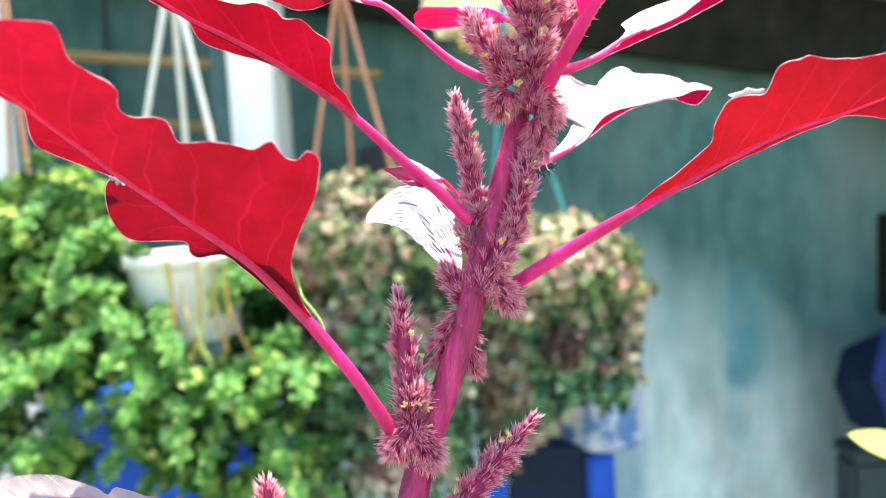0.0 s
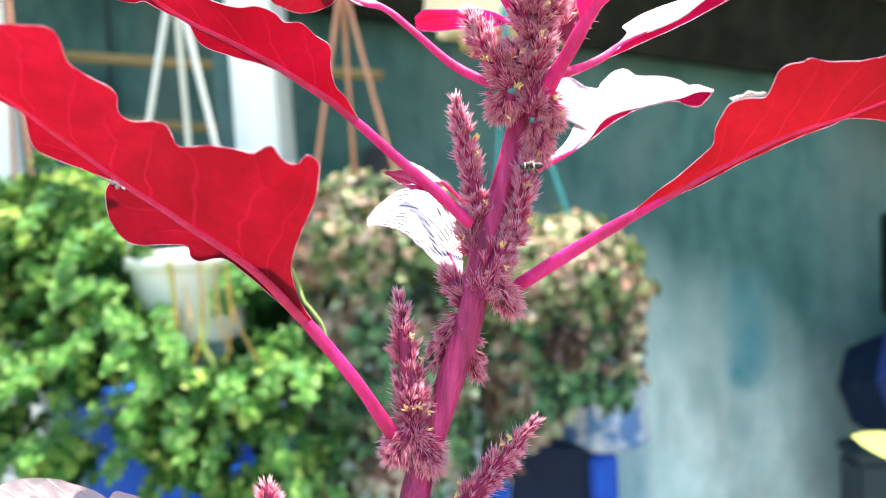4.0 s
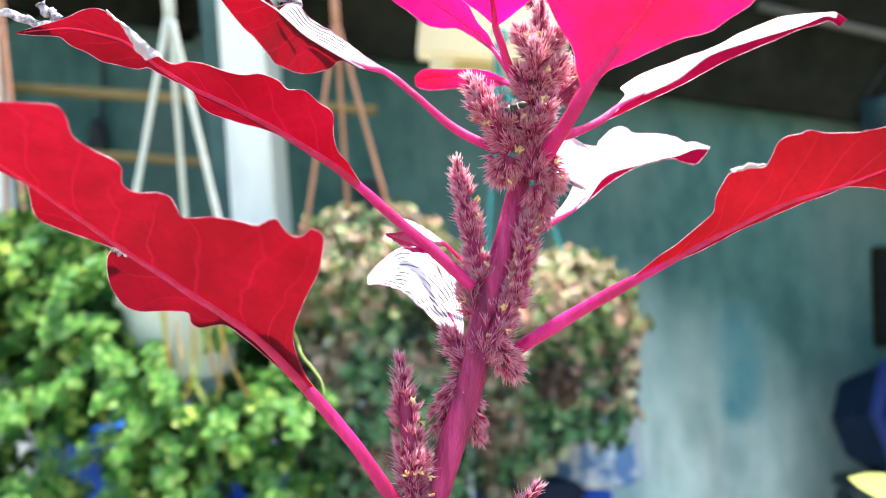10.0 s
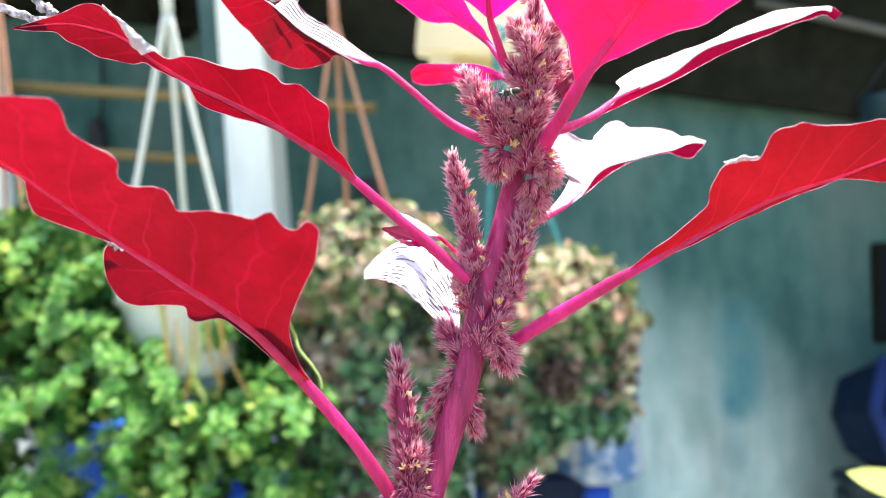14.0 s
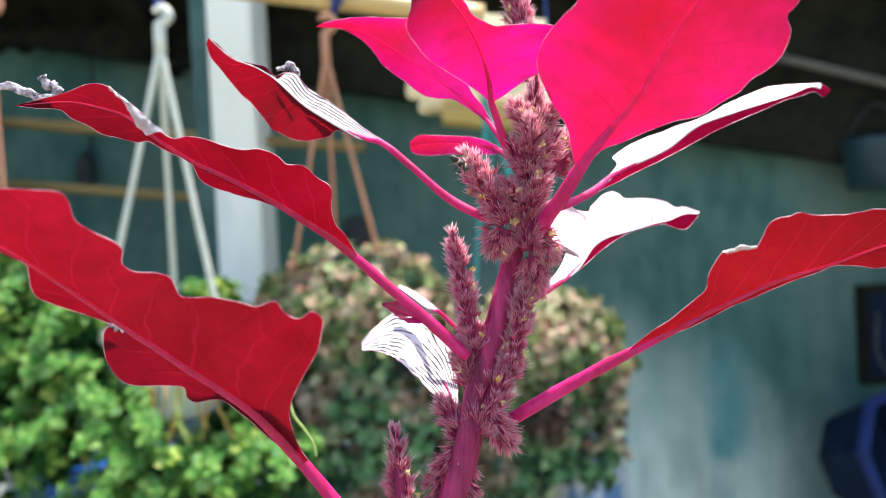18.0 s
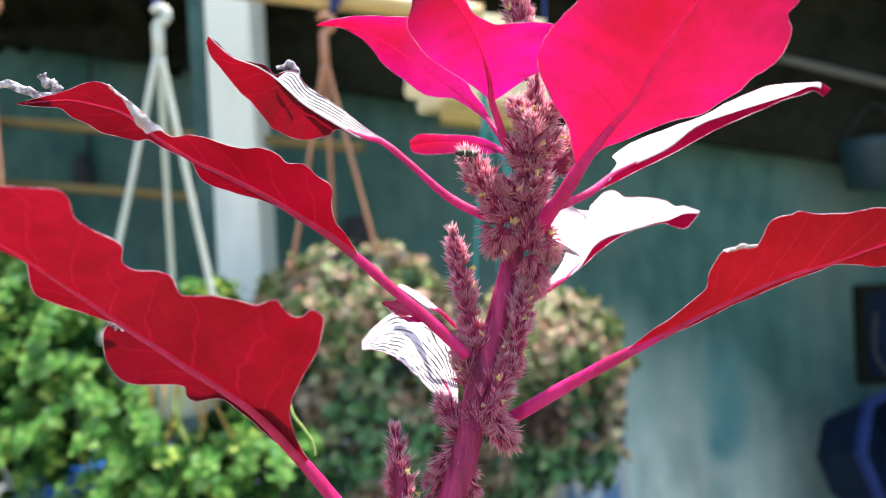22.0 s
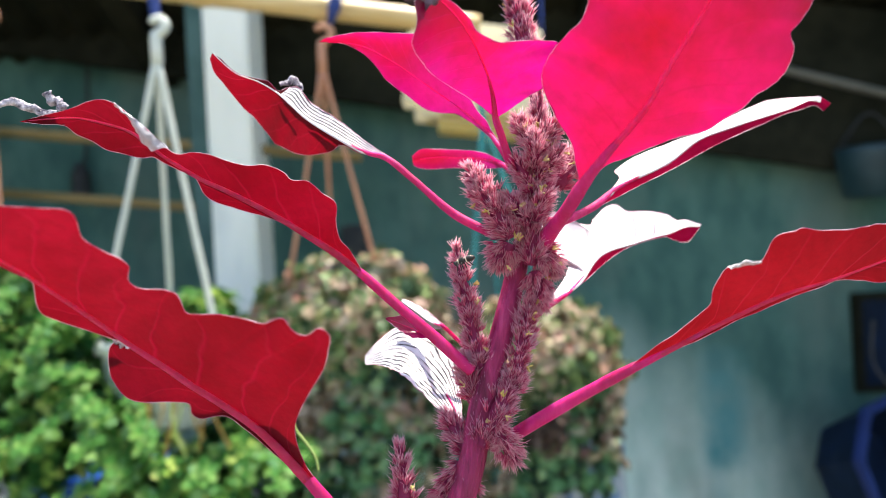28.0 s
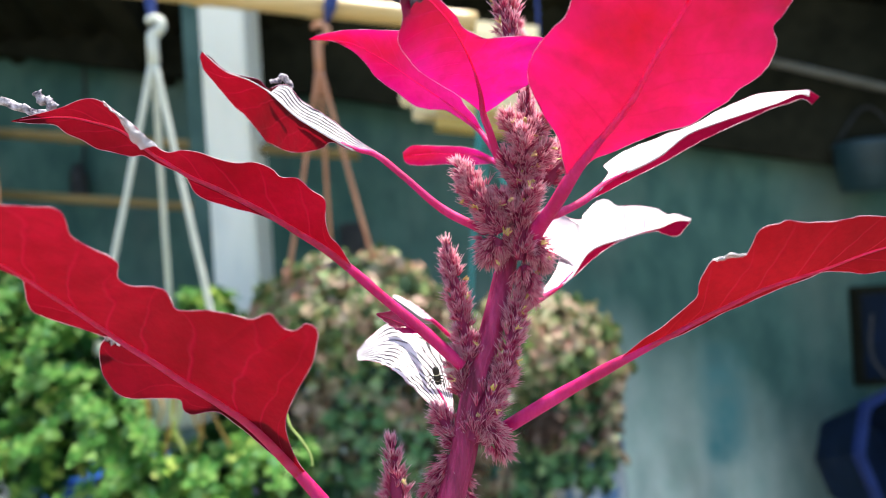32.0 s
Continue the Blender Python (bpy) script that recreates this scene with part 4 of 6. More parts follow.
part("bail", tube([(bk[0] - 0.085, 1.69, bk[2] + 0.05), (bk[0], 1.69, bk[2] + 0.14), (bk[0] + 0.085, 1.69, bk[2] + 0.05)], [0.003, 0.003], 16, 6), DARK, ob)


# ---- the amaranth ----
plant = thing("amaranth_plant", (-0.0155, -0.0242, 1.5343), "tall red amaranth with magenta stalks and mauve flower spikes", "plant")
STEM_LINE = [(-0.0208, -0.0246, 1.5095), (-0.0140, -0.0207, 1.5388), (-0.0104, -0.0174, 1.5515), (-0.0024, -0.0143, 1.5722), (0.0051, -0.0113, 1.5915), (0.0090, -0.0087, 1.6074), (0.0161, -0.0046, 1.6271), (0.0216, -0.0008, 1.6450), (0.0268, -0.0040, 1.6643), (0.0287, -0.0040, 1.6793), (0.0286, -0.0030, 1.6955), (0.0270, -0.0020, 1.7086), (0.0243, -0.0010, 1.7236)]
lowest = (STEM_LINE[0][0] - 0.02, STEM_LINE[0][1], 0.0)
foot, toe = Vector(STEM_LINE[0]), Vector(lowest)
stem_low = [tuple(toe.lerp(foot, u)) for u in (0.0, 0.3, 0.6, 0.8, 0.92, 0.975)]
part("stem", tube(stem_low + STEM_LINE, [0.009, 0.008, 0.006, 0.0048, 0.0043, 0.004, 0.0039, 0.0039, 0.0037, 0.0036, 0.0035, 0.0033, 0.0031, 0.0028, 0.0024, 0.0019, 0.0014, 0.001, 0.0006], 190, 40, 0.05), STEM, plant, "ribbed magenta stem")


def edge_rows(points, m):
    """A margin sampled row by row along the midrib, so that its lobes and notches stay beside their stretch of midrib."""
    p = np.asarray(points, float)
    n, rows = len(p), len(m)
    s = np.concatenate([[0], np.cumsum(np.linalg.norm(np.diff(p, axis=0), axis=1))])
    near = np.array([np.argmin(((m - q) ** 2).sum(1)) / (rows - 1) for q in p])
    near[0], near[-1] = 0.0, 1.0
    u = np.maximum.accumulate(0.45 * s / s[-1] + 0.55 * np.maximum.accumulate(near))
    u = (u - u[0]) / (u[-1] - u[0])
    fine = spline(points, 40 * (n - 1) + 1)
    at = np.interp(np.linspace(0, 1, rows), u, np.arange(n)) * 40
    low = np.minimum(at.astype(int), len(fine) - 2)
    f = (at - low)[:, None]
    return fine[low] * (1 - f) + fine[low + 1] * f


def leaf(mid, high, low, stalk, material, label, seed, stalk_r=(0.0022, 0.0017, 0.0013), wave=0.0004, rows=64, cols=9, rim=0.00009, below=None, puffed=0.06, quilt=0.00010, ragged=0.03, tip_from=2.0):
    """A blade between its midrib and two margins, with a stalk, a midrib and a rim painted pale as if sunlit."""
    rng = np.random.default_rng(seed)
    m = spline(mid, rows * 4)
    s = np.concatenate([[0], np.cumsum(np.linalg.norm(np.diff(m, axis=0), axis=1))])
    m = np.stack([np.interp(np.linspace(0, s[-1], rows), s, m[:, k]) for k in range(3)], 1)
    a, b = edge_rows(high, m), edge_rows(low, m)
    verts, uv = [], []
    k1, k2 = rng.uniform(0, 6, 2)
    for i in range(rows):
        u = i / (rows - 1)
        ends = math.sin(math.pi * min(1, max(0, u))) ** 0.5
        for side, edge in ((1, a[i]), (-1, b[i])):
            span = (edge - m[i]) * (1 + ragged * ends * (noise.noise(Vector((u * 22, side * 5.0, seed))) + 0.6 * noise.noise(Vector((u * 60, side * 5.0, seed)))))
            nrm = np.cross(m[min(i + 1, rows - 1)] - m[max(i - 1, 0)], span)
            nrm = nrm / (np.linalg.norm(nrm) + 1e-12) * side
            for j in range(cols):
                v = j / (cols - 1)
                puff = math.sin(v * math.pi) * puffed * np.linalg.norm(span)
                ripple = wave * v * ends * (math.sin(u * 38 + k1 + side) + 0.7 * math.sin(u * 71 + k2 + side * 2)) + quilt * math.cos(6.283 * (u * 9.5 - 1.5 * v**0.8 + 0.31 * side)) * v * (1 - v) ** 0.5 * 2 * ends
                verts.append(m[i] + span * v + nrm * (puff + ripple))
                uv.append((u, v * side))
    faces = []
    for i in range(rows - 1):
        for h in (0, 1):
            for j in range(cols - 1):
                p = i * 2 * cols + h * cols + j
                q = p + 2 * cols
                faces.append((p, p + 1, q + 1, q) if h == 0 else (p, q, q + 1, p + 1))
    ob = part("leaf", (verts, faces), material, plant, label, uv=uv)
    if below:
        ob.data.materials.append(below)
        ob.data.polygons.foreach_set("material_index", [1 if k // (2 * (cols - 1)) > tip_from * rows else (k // (cols - 1)) % 2 for k in range(len(faces))])
    va = [verts[i * 2 * cols + cols - 1] for i in range(0, rows, 1)]
    vb = [verts[i * 2 * cols + 2 * cols - 1] for i in range(0, rows, 1)]
    part("margin", tube(va, [rim * 0.7, rim, rim, rim, rim * 0.5], len(va) * 2, 6), MARGIN, ob, "leaf margin painted pale as a sunlit rim")
    part("margin", tube(vb, [rim * 0.7, rim, rim, rim, rim * 0.5], len(vb) * 2, 6), MARGIN, ob, "leaf margin painted pale as a sunlit rim")
    line = list(stalk) + [tuple(m[i]) for i in (0, rows // 10, rows // 5, rows // 3)]
    part("petiole", tube(line, [stalk_r[0], stalk_r[0], stalk_r[1], stalk_r[1], stalk_r[2] * 0.95, stalk_r[2] * 0.75, stalk_r[2] * 0.55, stalk_r[2] * 0.3], 80, 12, 0.03), STALK, ob, "magenta petiole")
    thick = stalk_r[2] * (0.6 if material is YOUNG_BLADE else 1.3 if material is RED_BLADE else 1.0)
    part("midrib", tube([tuple(m[i]) for i in range(0, rows, 4)], [thick * 0.85, thick * 0.62, thick * 0.5, thick * 0.36, thick * 0.22, 0.0001], 90, 10), GLARE_RIB if material in (WRINKLED_BLADE, GLARE_BLADE) else RIB_OF.get(material.name, MIDRIB), ob)
    return ob


# lower leaf that hangs out towards the lens, its lower lobes folded back
leaf(
    [(-0.0361, -0.0300, 1.5954), (-0.0454, -0.0340, 1.6081), (-0.0538, -0.0370, 1.6161), (-0.0603, -0.0390, 1.6214), (-0.0657, -0.0400, 1.6259), (-0.0718, -0.0410, 1.6306), (-0.0758, -0.0420, 1.6341), (-0.0812, -0.0480, 1.6407), (-0.0848, -0.0530, 1.6453), (-0.0868, -0.0580, 1.6488), (-0.0903, -0.0640, 1.6532), (-0.0994, -0.0740, 1.6618)],
    [(-0.0341, -0.0317, 1.5961), (-0.0358, -0.0327, 1.5996), (-0.0370, -0.0364, 1.6061), (-0.0360, -0.0407, 1.6119), (-0.0314, -0.0480, 1.6194), (-0.0262, -0.0558, 1.6267), (-0.0238, -0.0619, 1.6333), (-0.0262, -0.0627, 1.6353), (-0.0283, -0.0606, 1.6340), (-0.0303, -0.0598, 1.6341), (-0.0319, -0.0602, 1.6354), (-0.0331, -0.0618, 1.6377), (-0.0353, -0.0605, 1.6376), (-0.0381, -0.0587, 1.6367), (-0.0418, -0.0581, 1.6377), (-0.0468, -0.0570, 1.6387), (-0.0551, -0.0539, 1.6393), (-0.0560, -0.0551, 1.6414), (-0.0566, -0.0565, 1.6436), (-0.0594, -0.0562, 1.6446), (-0.0643, -0.0548, 1.6450), (-0.0662, -0.0556, 1.6460), (-0.0664, -0.0574, 1.6477), (-0.0652, -0.0603, 1.6501), (-0.0662, -0.0623, 1.6520), (-0.0693, -0.0643, 1.6540), (-0.0712, -0.0673, 1.6563), (-0.0699, -0.0717, 1.6593), (-0.0697, -0.0741, 1.6609), (-0.0712, -0.0747, 1.6618), (-0.0766, -0.0756, 1.6622), (-0.0837, -0.0745, 1.6629), (-0.0893, -0.0775, 1.6633), (-0.0994, -0.0740, 1.6620)],
    [(-0.0368, -0.0296, 1.5948), (-0.0447, -0.0321, 1.6037), (-0.0495, -0.0340, 1.6090), (-0.0528, -0.0353, 1.6125), (-0.0558, -0.0352, 1.6131), (-0.0602, -0.0346, 1.6126), (-0.0620, -0.0351, 1.6139), (-0.0624, -0.0362, 1.6164), (-0.0677, -0.0358, 1.6172), (-0.0764, -0.0346, 1.6178), (-0.0802, -0.0360, 1.6227), (-0.0803, -0.0380, 1.6271), (-0.0787, -0.0403, 1.6314), (-0.0764, -0.0414, 1.6331), (-0.0746, -0.0416, 1.6328), (-0.0769, -0.0416, 1.6334), (-0.0819, -0.0443, 1.6360), (-0.0884, -0.0489, 1.6398), (-0.0889, -0.0522, 1.6430), (-0.0876, -0.0554, 1.6463), (-0.0873, -0.0577, 1.6483), (-0.0910, -0.0630, 1.6520), (-0.0994, -0.0740, 1.6616)],
    [(-0.0150, -0.0191, 1.5578), (-0.0200, -0.0224, 1.5680), (-0.0256, -0.0271, 1.5798)], RED_BLADE, "large dark red leaf with wavy edge, glowing in backlight", 1, (0.0020, 0.0017, 0.0014), 0.00015, 150, puffed=0.02, quilt=0.00004, ragged=0.012)
# second leaf, narrow, with a withered end
leaf(
    [(-0.0222, -0.0150, 1.6454), (-0.0277, -0.0170, 1.6505), (-0.0346, -0.0190, 1.6556), (-0.0415, -0.0200, 1.6605), (-0.0484, -0.0210, 1.6648), (-0.0553, -0.0220, 1.6687), (-0.0607, -0.0230, 1.6715), (-0.0660, -0.0240, 1.6752), (-0.0693, -0.0250, 1.6776), (-0.0733, -0.0250, 1.6810), (-0.0774, -0.0250, 1.6843), (-0.0840, -0.0245, 1.6868), (-0.0914, -0.0240, 1.6887), (-0.0992, -0.0230, 1.6890), (-0.1068, -0.0220, 1.6889)],
    [(-0.0213, -0.0156, 1.6457), (-0.0241, -0.0186, 1.6515), (-0.0262, -0.0199, 1.6543), (-0.0267, -0.0229, 1.6586), (-0.0259, -0.0255, 1.6620), (-0.0264, -0.0269, 1.6641), (-0.0290, -0.0272, 1.6658), (-0.0309, -0.0280, 1.6679), (-0.0329, -0.0282, 1.6692), (-0.0366, -0.0274, 1.6697), (-0.0385, -0.0282, 1.6716), (-0.0412, -0.0285, 1.6731), (-0.0433, -0.0284, 1.6738), (-0.0478, -0.0273, 1.6739), (-0.0534, -0.0273, 1.6756), (-0.0575, -0.0276, 1.6772), (-0.0612, -0.0272, 1.6780), (-0.0651, -0.0261, 1.6778), (-0.0678, -0.0265, 1.6793), (-0.0719, -0.0270, 1.6838), (-0.0760, -0.0276, 1.6879), (-0.0786, -0.0283, 1.6902), (-0.0820, -0.0285, 1.6919), (-0.0859, -0.0276, 1.6921), (-0.0912, -0.0258, 1.6910), (-0.0971, -0.0242, 1.6902), (-0.1036, -0.0228, 1.6894)],
    [(-0.0228, -0.0147, 1.6450), (-0.0278, -0.0164, 1.6494), (-0.0333, -0.0183, 1.6540), (-0.0388, -0.0193, 1.6580), (-0.0445, -0.0197, 1.6609), (-0.0518, -0.0198, 1.6633), (-0.0575, -0.0202, 1.6655), (-0.0606, -0.0211, 1.6678), (-0.0622, -0.0230, 1.6719), (-0.0663, -0.0234, 1.6741), (-0.0695, -0.0241, 1.6761), (-0.0722, -0.0242, 1.6777), (-0.0756, -0.0231, 1.6777), (-0.0803, -0.0223, 1.6791), (-0.0849, -0.0216, 1.6805), (-0.0884, -0.0218, 1.6828), (-0.0926, -0.0220, 1.6849), (-0.0951, -0.0226, 1.6871), (-0.1011, -0.0222, 1.6879), (-0.1059, -0.0220, 1.6887)],
    [(0.0065, -0.0090, 1.6164), (-0.0035, -0.0110, 1.6269), (-0.0137, -0.0130, 1.6368)], RED_BLADE, "long narrow red leaf with a withered grey tip", 2, (0.0017, 0.0014, 0.0011), 0.00012, 120, puffed=0.02, quilt=0.00003, ragged=0.012)
# upper leaf, folded so that its upper face shows as a strip, glare painted white
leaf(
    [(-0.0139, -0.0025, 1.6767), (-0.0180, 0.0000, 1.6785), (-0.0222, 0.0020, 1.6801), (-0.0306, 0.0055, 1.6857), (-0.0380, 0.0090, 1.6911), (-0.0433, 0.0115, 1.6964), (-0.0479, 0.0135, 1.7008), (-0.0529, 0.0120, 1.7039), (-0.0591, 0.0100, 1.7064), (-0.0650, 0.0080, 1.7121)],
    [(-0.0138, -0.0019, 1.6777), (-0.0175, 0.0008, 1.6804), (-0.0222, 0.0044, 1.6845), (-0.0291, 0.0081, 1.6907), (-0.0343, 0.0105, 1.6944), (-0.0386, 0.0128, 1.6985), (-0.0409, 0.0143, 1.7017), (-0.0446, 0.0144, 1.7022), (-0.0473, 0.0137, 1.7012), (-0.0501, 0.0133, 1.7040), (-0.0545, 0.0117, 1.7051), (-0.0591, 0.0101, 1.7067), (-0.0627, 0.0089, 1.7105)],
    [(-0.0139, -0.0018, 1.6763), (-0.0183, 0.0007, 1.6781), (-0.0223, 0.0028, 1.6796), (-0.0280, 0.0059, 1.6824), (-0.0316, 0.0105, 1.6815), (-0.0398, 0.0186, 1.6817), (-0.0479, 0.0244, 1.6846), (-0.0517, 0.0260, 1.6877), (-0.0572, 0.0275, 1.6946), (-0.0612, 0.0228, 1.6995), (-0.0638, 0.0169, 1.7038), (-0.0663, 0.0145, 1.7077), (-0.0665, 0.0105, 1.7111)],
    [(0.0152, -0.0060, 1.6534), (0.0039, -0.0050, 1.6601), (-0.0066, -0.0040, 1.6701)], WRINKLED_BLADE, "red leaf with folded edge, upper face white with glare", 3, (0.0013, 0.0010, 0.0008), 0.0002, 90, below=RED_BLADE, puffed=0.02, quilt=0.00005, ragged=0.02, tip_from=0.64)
# small leaf behind the upper spikes
leaf(
    [(0.0202, 0.0200, 1.6758), (0.0150, 0.0250, 1.6782), (0.0079, 0.0310, 1.6798), (0.0006, 0.0350, 1.6809), (-0.0082, 0.0370, 1.6806)],
    [(0.0203, 0.0198, 1.6767), (0.0167, 0.0229, 1.6793), (0.0124, 0.0261, 1.6812), (0.0071, 0.0303, 1.6824), (0.0026, 0.0327, 1.6831), (-0.0030, 0.0342, 1.6838), (-0.0057, 0.0348, 1.6836), (-0.0083, 0.0363, 1.6819)],
    [(0.0199, 0.0206, 1.6748), (0.0131, 0.0279, 1.6756), (0.0060, 0.0336, 1.6769), (-0.0016, 0.0374, 1.6773), (-0.0063, 0.0380, 1.6780), (-0.0081, 0.0378, 1.6792)],
    [(0.0241, -0.0020, 1.6654), (0.0225, 0.0080, 1.6717)], YOUNG_BLADE, "small curled crimson leaf behind the flowers", 4, (0.0009, 0.0008, 0.0006), 0.0001, 40, ragged=0.01)
# young pink leaf standing up in front
leaf(
    [(0.0161, -0.0170, 1.6842), (0.0154, -0.0220, 1.6886), (0.0139, -0.0280, 1.6932), (0.0115, -0.0340, 1.6975), (0.0086, -0.0400, 1.7014), (0.0050, -0.0450, 1.7048), (0.0007, -0.0500, 1.7076)],
    [(0.0167, -0.0174, 1.6844), (0.0197, -0.0197, 1.6858), (0.0243, -0.0238, 1.6883), (0.0276, -0.0252, 1.6896), (0.0307, -0.0280, 1.6923), (0.0317, -0.0328, 1.6960), (0.0309, -0.0339, 1.6989), (0.0273, -0.0348, 1.6993), (0.0245, -0.0354, 1.6995), (0.0211, -0.0355, 1.6993), (0.0177, -0.0355, 1.6991), (0.0157, -0.0356, 1.6996), (0.0129, -0.0376, 1.7005), (0.0109, -0.0394, 1.7015), (0.0099, -0.0412, 1.7030), (0.0082, -0.0434, 1.7044), (0.0061, -0.0456, 1.7059), (0.0038, -0.0475, 1.7067), (0.0019, -0.0491, 1.7073)],
    [(0.0155, -0.0176, 1.6846), (0.0115, -0.0219, 1.6872), (0.0057, -0.0285, 1.6898), (0.0003, -0.0360, 1.6921), (-0.0024, -0.0420, 1.6943), (-0.0038, -0.0464, 1.6957), (-0.0040, -0.0490, 1.6971), (-0.0031, -0.0494, 1.6995), (-0.0026, -0.0499, 1.7015), (-0.0028, -0.0509, 1.7033), (-0.0029, -0.0510, 1.7052), (-0.0014, -0.0505, 1.7070)],
    [(0.0229, -0.0070, 1.6675), (0.0198, -0.0110, 1.6735), (0.0176, -0.0145, 1.6800)], YOUNG_BLADE, "young bright pink leaf, broad with a withered tip", 5, (0.0013, 0.0010, 0.0008), 0.00012, 90, puffed=0.02, quilt=0.00003, ragged=0.012)
# young leaf behind it, pointing away
leaf(
    [(0.0178, 0.0000, 1.6793), (0.0155, 0.0040, 1.6836), (0.0112, 0.0070, 1.6885), (0.0049, 0.0100, 1.6944), (-0.0033, 0.0120, 1.7012), (-0.0117, 0.0140, 1.7081), (-0.0219, 0.0155, 1.7141), (-0.0344, 0.0160, 1.7160)],
    [(0.0185, -0.0009, 1.6798), (0.0164, 0.0028, 1.6837), (0.0150, 0.0035, 1.6869), (0.0129, 0.0046, 1.6900), (0.0106, 0.0047, 1.6939), (0.0054, 0.0020, 1.7052), (0.0008, 0.0013, 1.7115), (-0.0049, 0.0046, 1.7137), (-0.0109, 0.0074, 1.7151), (-0.0213, 0.0119, 1.7171), (-0.0266, 0.0131, 1.7170), (-0.0317, 0.0146, 1.7167)],
    [(0.0171, 0.0011, 1.6802), (0.0135, 0.0058, 1.6847), (0.0099, 0.0084, 1.6881), (0.0064, 0.0105, 1.6907), (0.0013, 0.0144, 1.6920), (-0.0038, 0.0168, 1.6944), (-0.0080, 0.0176, 1.6983), (-0.0140, 0.0189, 1.7033), (-0.0164, 0.0181, 1.7068), (-0.0188, 0.0171, 1.7098), (-0.0221, 0.0169, 1.7126), (-0.0262, 0.0157, 1.7147), (-0.0306, 0.0161, 1.7158)],
    [(0.0230, -0.0060, 1.6675), (0.0205, -0.0030, 1.6735)], YOUNG_BLADE, "young magenta leaf with a slender point", 6, (0.0010, 0.0008, 0.0006), 0.00012, 80, puffed=0.03, quilt=0.00003, ragged=0.012)
# the largest leaf, over the right of the spikes
leaf(
    [(0.0370, -0.0260, 1.6652), (0.0396, -0.0300, 1.6689), (0.0425, -0.0340, 1.6727), (0.0456, -0.0390, 1.6763), (0.0492, -0.0440, 1.6812), (0.0530, -0.0500, 1.6887), (0.0577, -0.0560, 1.6967), (0.0621, -0.0600, 1.7047), (0.0688, -0.0620, 1.7180)],
    [(0.0359, -0.0262, 1.6652), (0.0346, -0.0284, 1.6696), (0.0334, -0.0315, 1.6744), (0.0298, -0.0341, 1.6800), (0.0270, -0.0368, 1.6851), (0.0260, -0.0380, 1.6890), (0.0261, -0.0400, 1.6912), (0.0271, -0.0442, 1.6934), (0.0288, -0.0464, 1.6953), (0.0308, -0.0504, 1.6967), (0.0331, -0.0523, 1.6985), (0.0344, -0.0541, 1.7016), (0.0347, -0.0554, 1.7036), (0.0376, -0.0598, 1.7085), (0.0496, -0.0624, 1.7150), (0.0688, -0.0620, 1.7182)],
    [(0.0381, -0.0262, 1.6651), (0.0417, -0.0303, 1.6688), (0.0460, -0.0329, 1.6702), (0.0520, -0.0367, 1.6722), (0.0568, -0.0390, 1.6737), (0.0633, -0.0396, 1.6749), (0.0680, -0.0416, 1.6774), (0.0712, -0.0438, 1.6794), (0.0733, -0.0453, 1.6816), (0.0777, -0.0472, 1.6842), (0.0797, -0.0488, 1.6875), (0.0802, -0.0504, 1.6906), (0.0788, -0.0521, 1.6936), (0.0807, -0.0531, 1.6957), (0.0826, -0.0533, 1.6986), (0.0839, -0.0533, 1.7016), (0.0847, -0.0532, 1.7083), (0.0803, -0.0536, 1.7170), (0.0688, -0.0620, 1.7178)],
    [(0.0268, -0.0055, 1.6481), (0.0295, -0.0110, 1.6529), (0.0330, -0.0200, 1.6585)], BROAD_BLADE, "largest leaf, broad, bright crimson-pink and glowing", 7, (0.0022, 0.0018, 0.0015), 0.00012, 120, puffed=0.03, quilt=0.00005, ragged=0.01)
# leaf with its glossy upper face showing, sun glare painted pale
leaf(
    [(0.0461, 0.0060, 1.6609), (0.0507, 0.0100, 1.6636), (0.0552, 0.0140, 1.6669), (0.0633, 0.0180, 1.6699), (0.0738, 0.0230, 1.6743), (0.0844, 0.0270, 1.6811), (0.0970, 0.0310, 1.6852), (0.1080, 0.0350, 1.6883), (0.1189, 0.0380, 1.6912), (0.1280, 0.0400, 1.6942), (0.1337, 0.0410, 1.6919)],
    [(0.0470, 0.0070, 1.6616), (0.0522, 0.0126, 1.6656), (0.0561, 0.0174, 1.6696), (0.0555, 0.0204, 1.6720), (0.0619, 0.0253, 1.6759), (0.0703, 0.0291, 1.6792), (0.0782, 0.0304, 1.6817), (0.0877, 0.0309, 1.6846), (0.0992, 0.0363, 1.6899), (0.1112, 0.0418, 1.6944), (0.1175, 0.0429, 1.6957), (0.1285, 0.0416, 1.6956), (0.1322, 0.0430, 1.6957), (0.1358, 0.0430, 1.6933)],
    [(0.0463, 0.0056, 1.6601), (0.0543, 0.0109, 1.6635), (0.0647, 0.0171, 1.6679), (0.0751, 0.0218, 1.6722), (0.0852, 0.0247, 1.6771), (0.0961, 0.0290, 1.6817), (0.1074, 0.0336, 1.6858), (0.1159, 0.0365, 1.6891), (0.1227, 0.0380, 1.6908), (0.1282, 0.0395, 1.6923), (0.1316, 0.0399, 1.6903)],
    [(0.0306, -0.0040, 1.6561), (0.0379, 0.0010, 1.6575)], GLARE_BLADE, "slender leaf, upper face white with sun glare, red below", 8, (0.0015, 0.0012, 0.0009), 0.0001, 100, below=FOLD_BLADE, puffed=0.02, quilt=0.00004, ragged=0.015, tip_from=0.95)
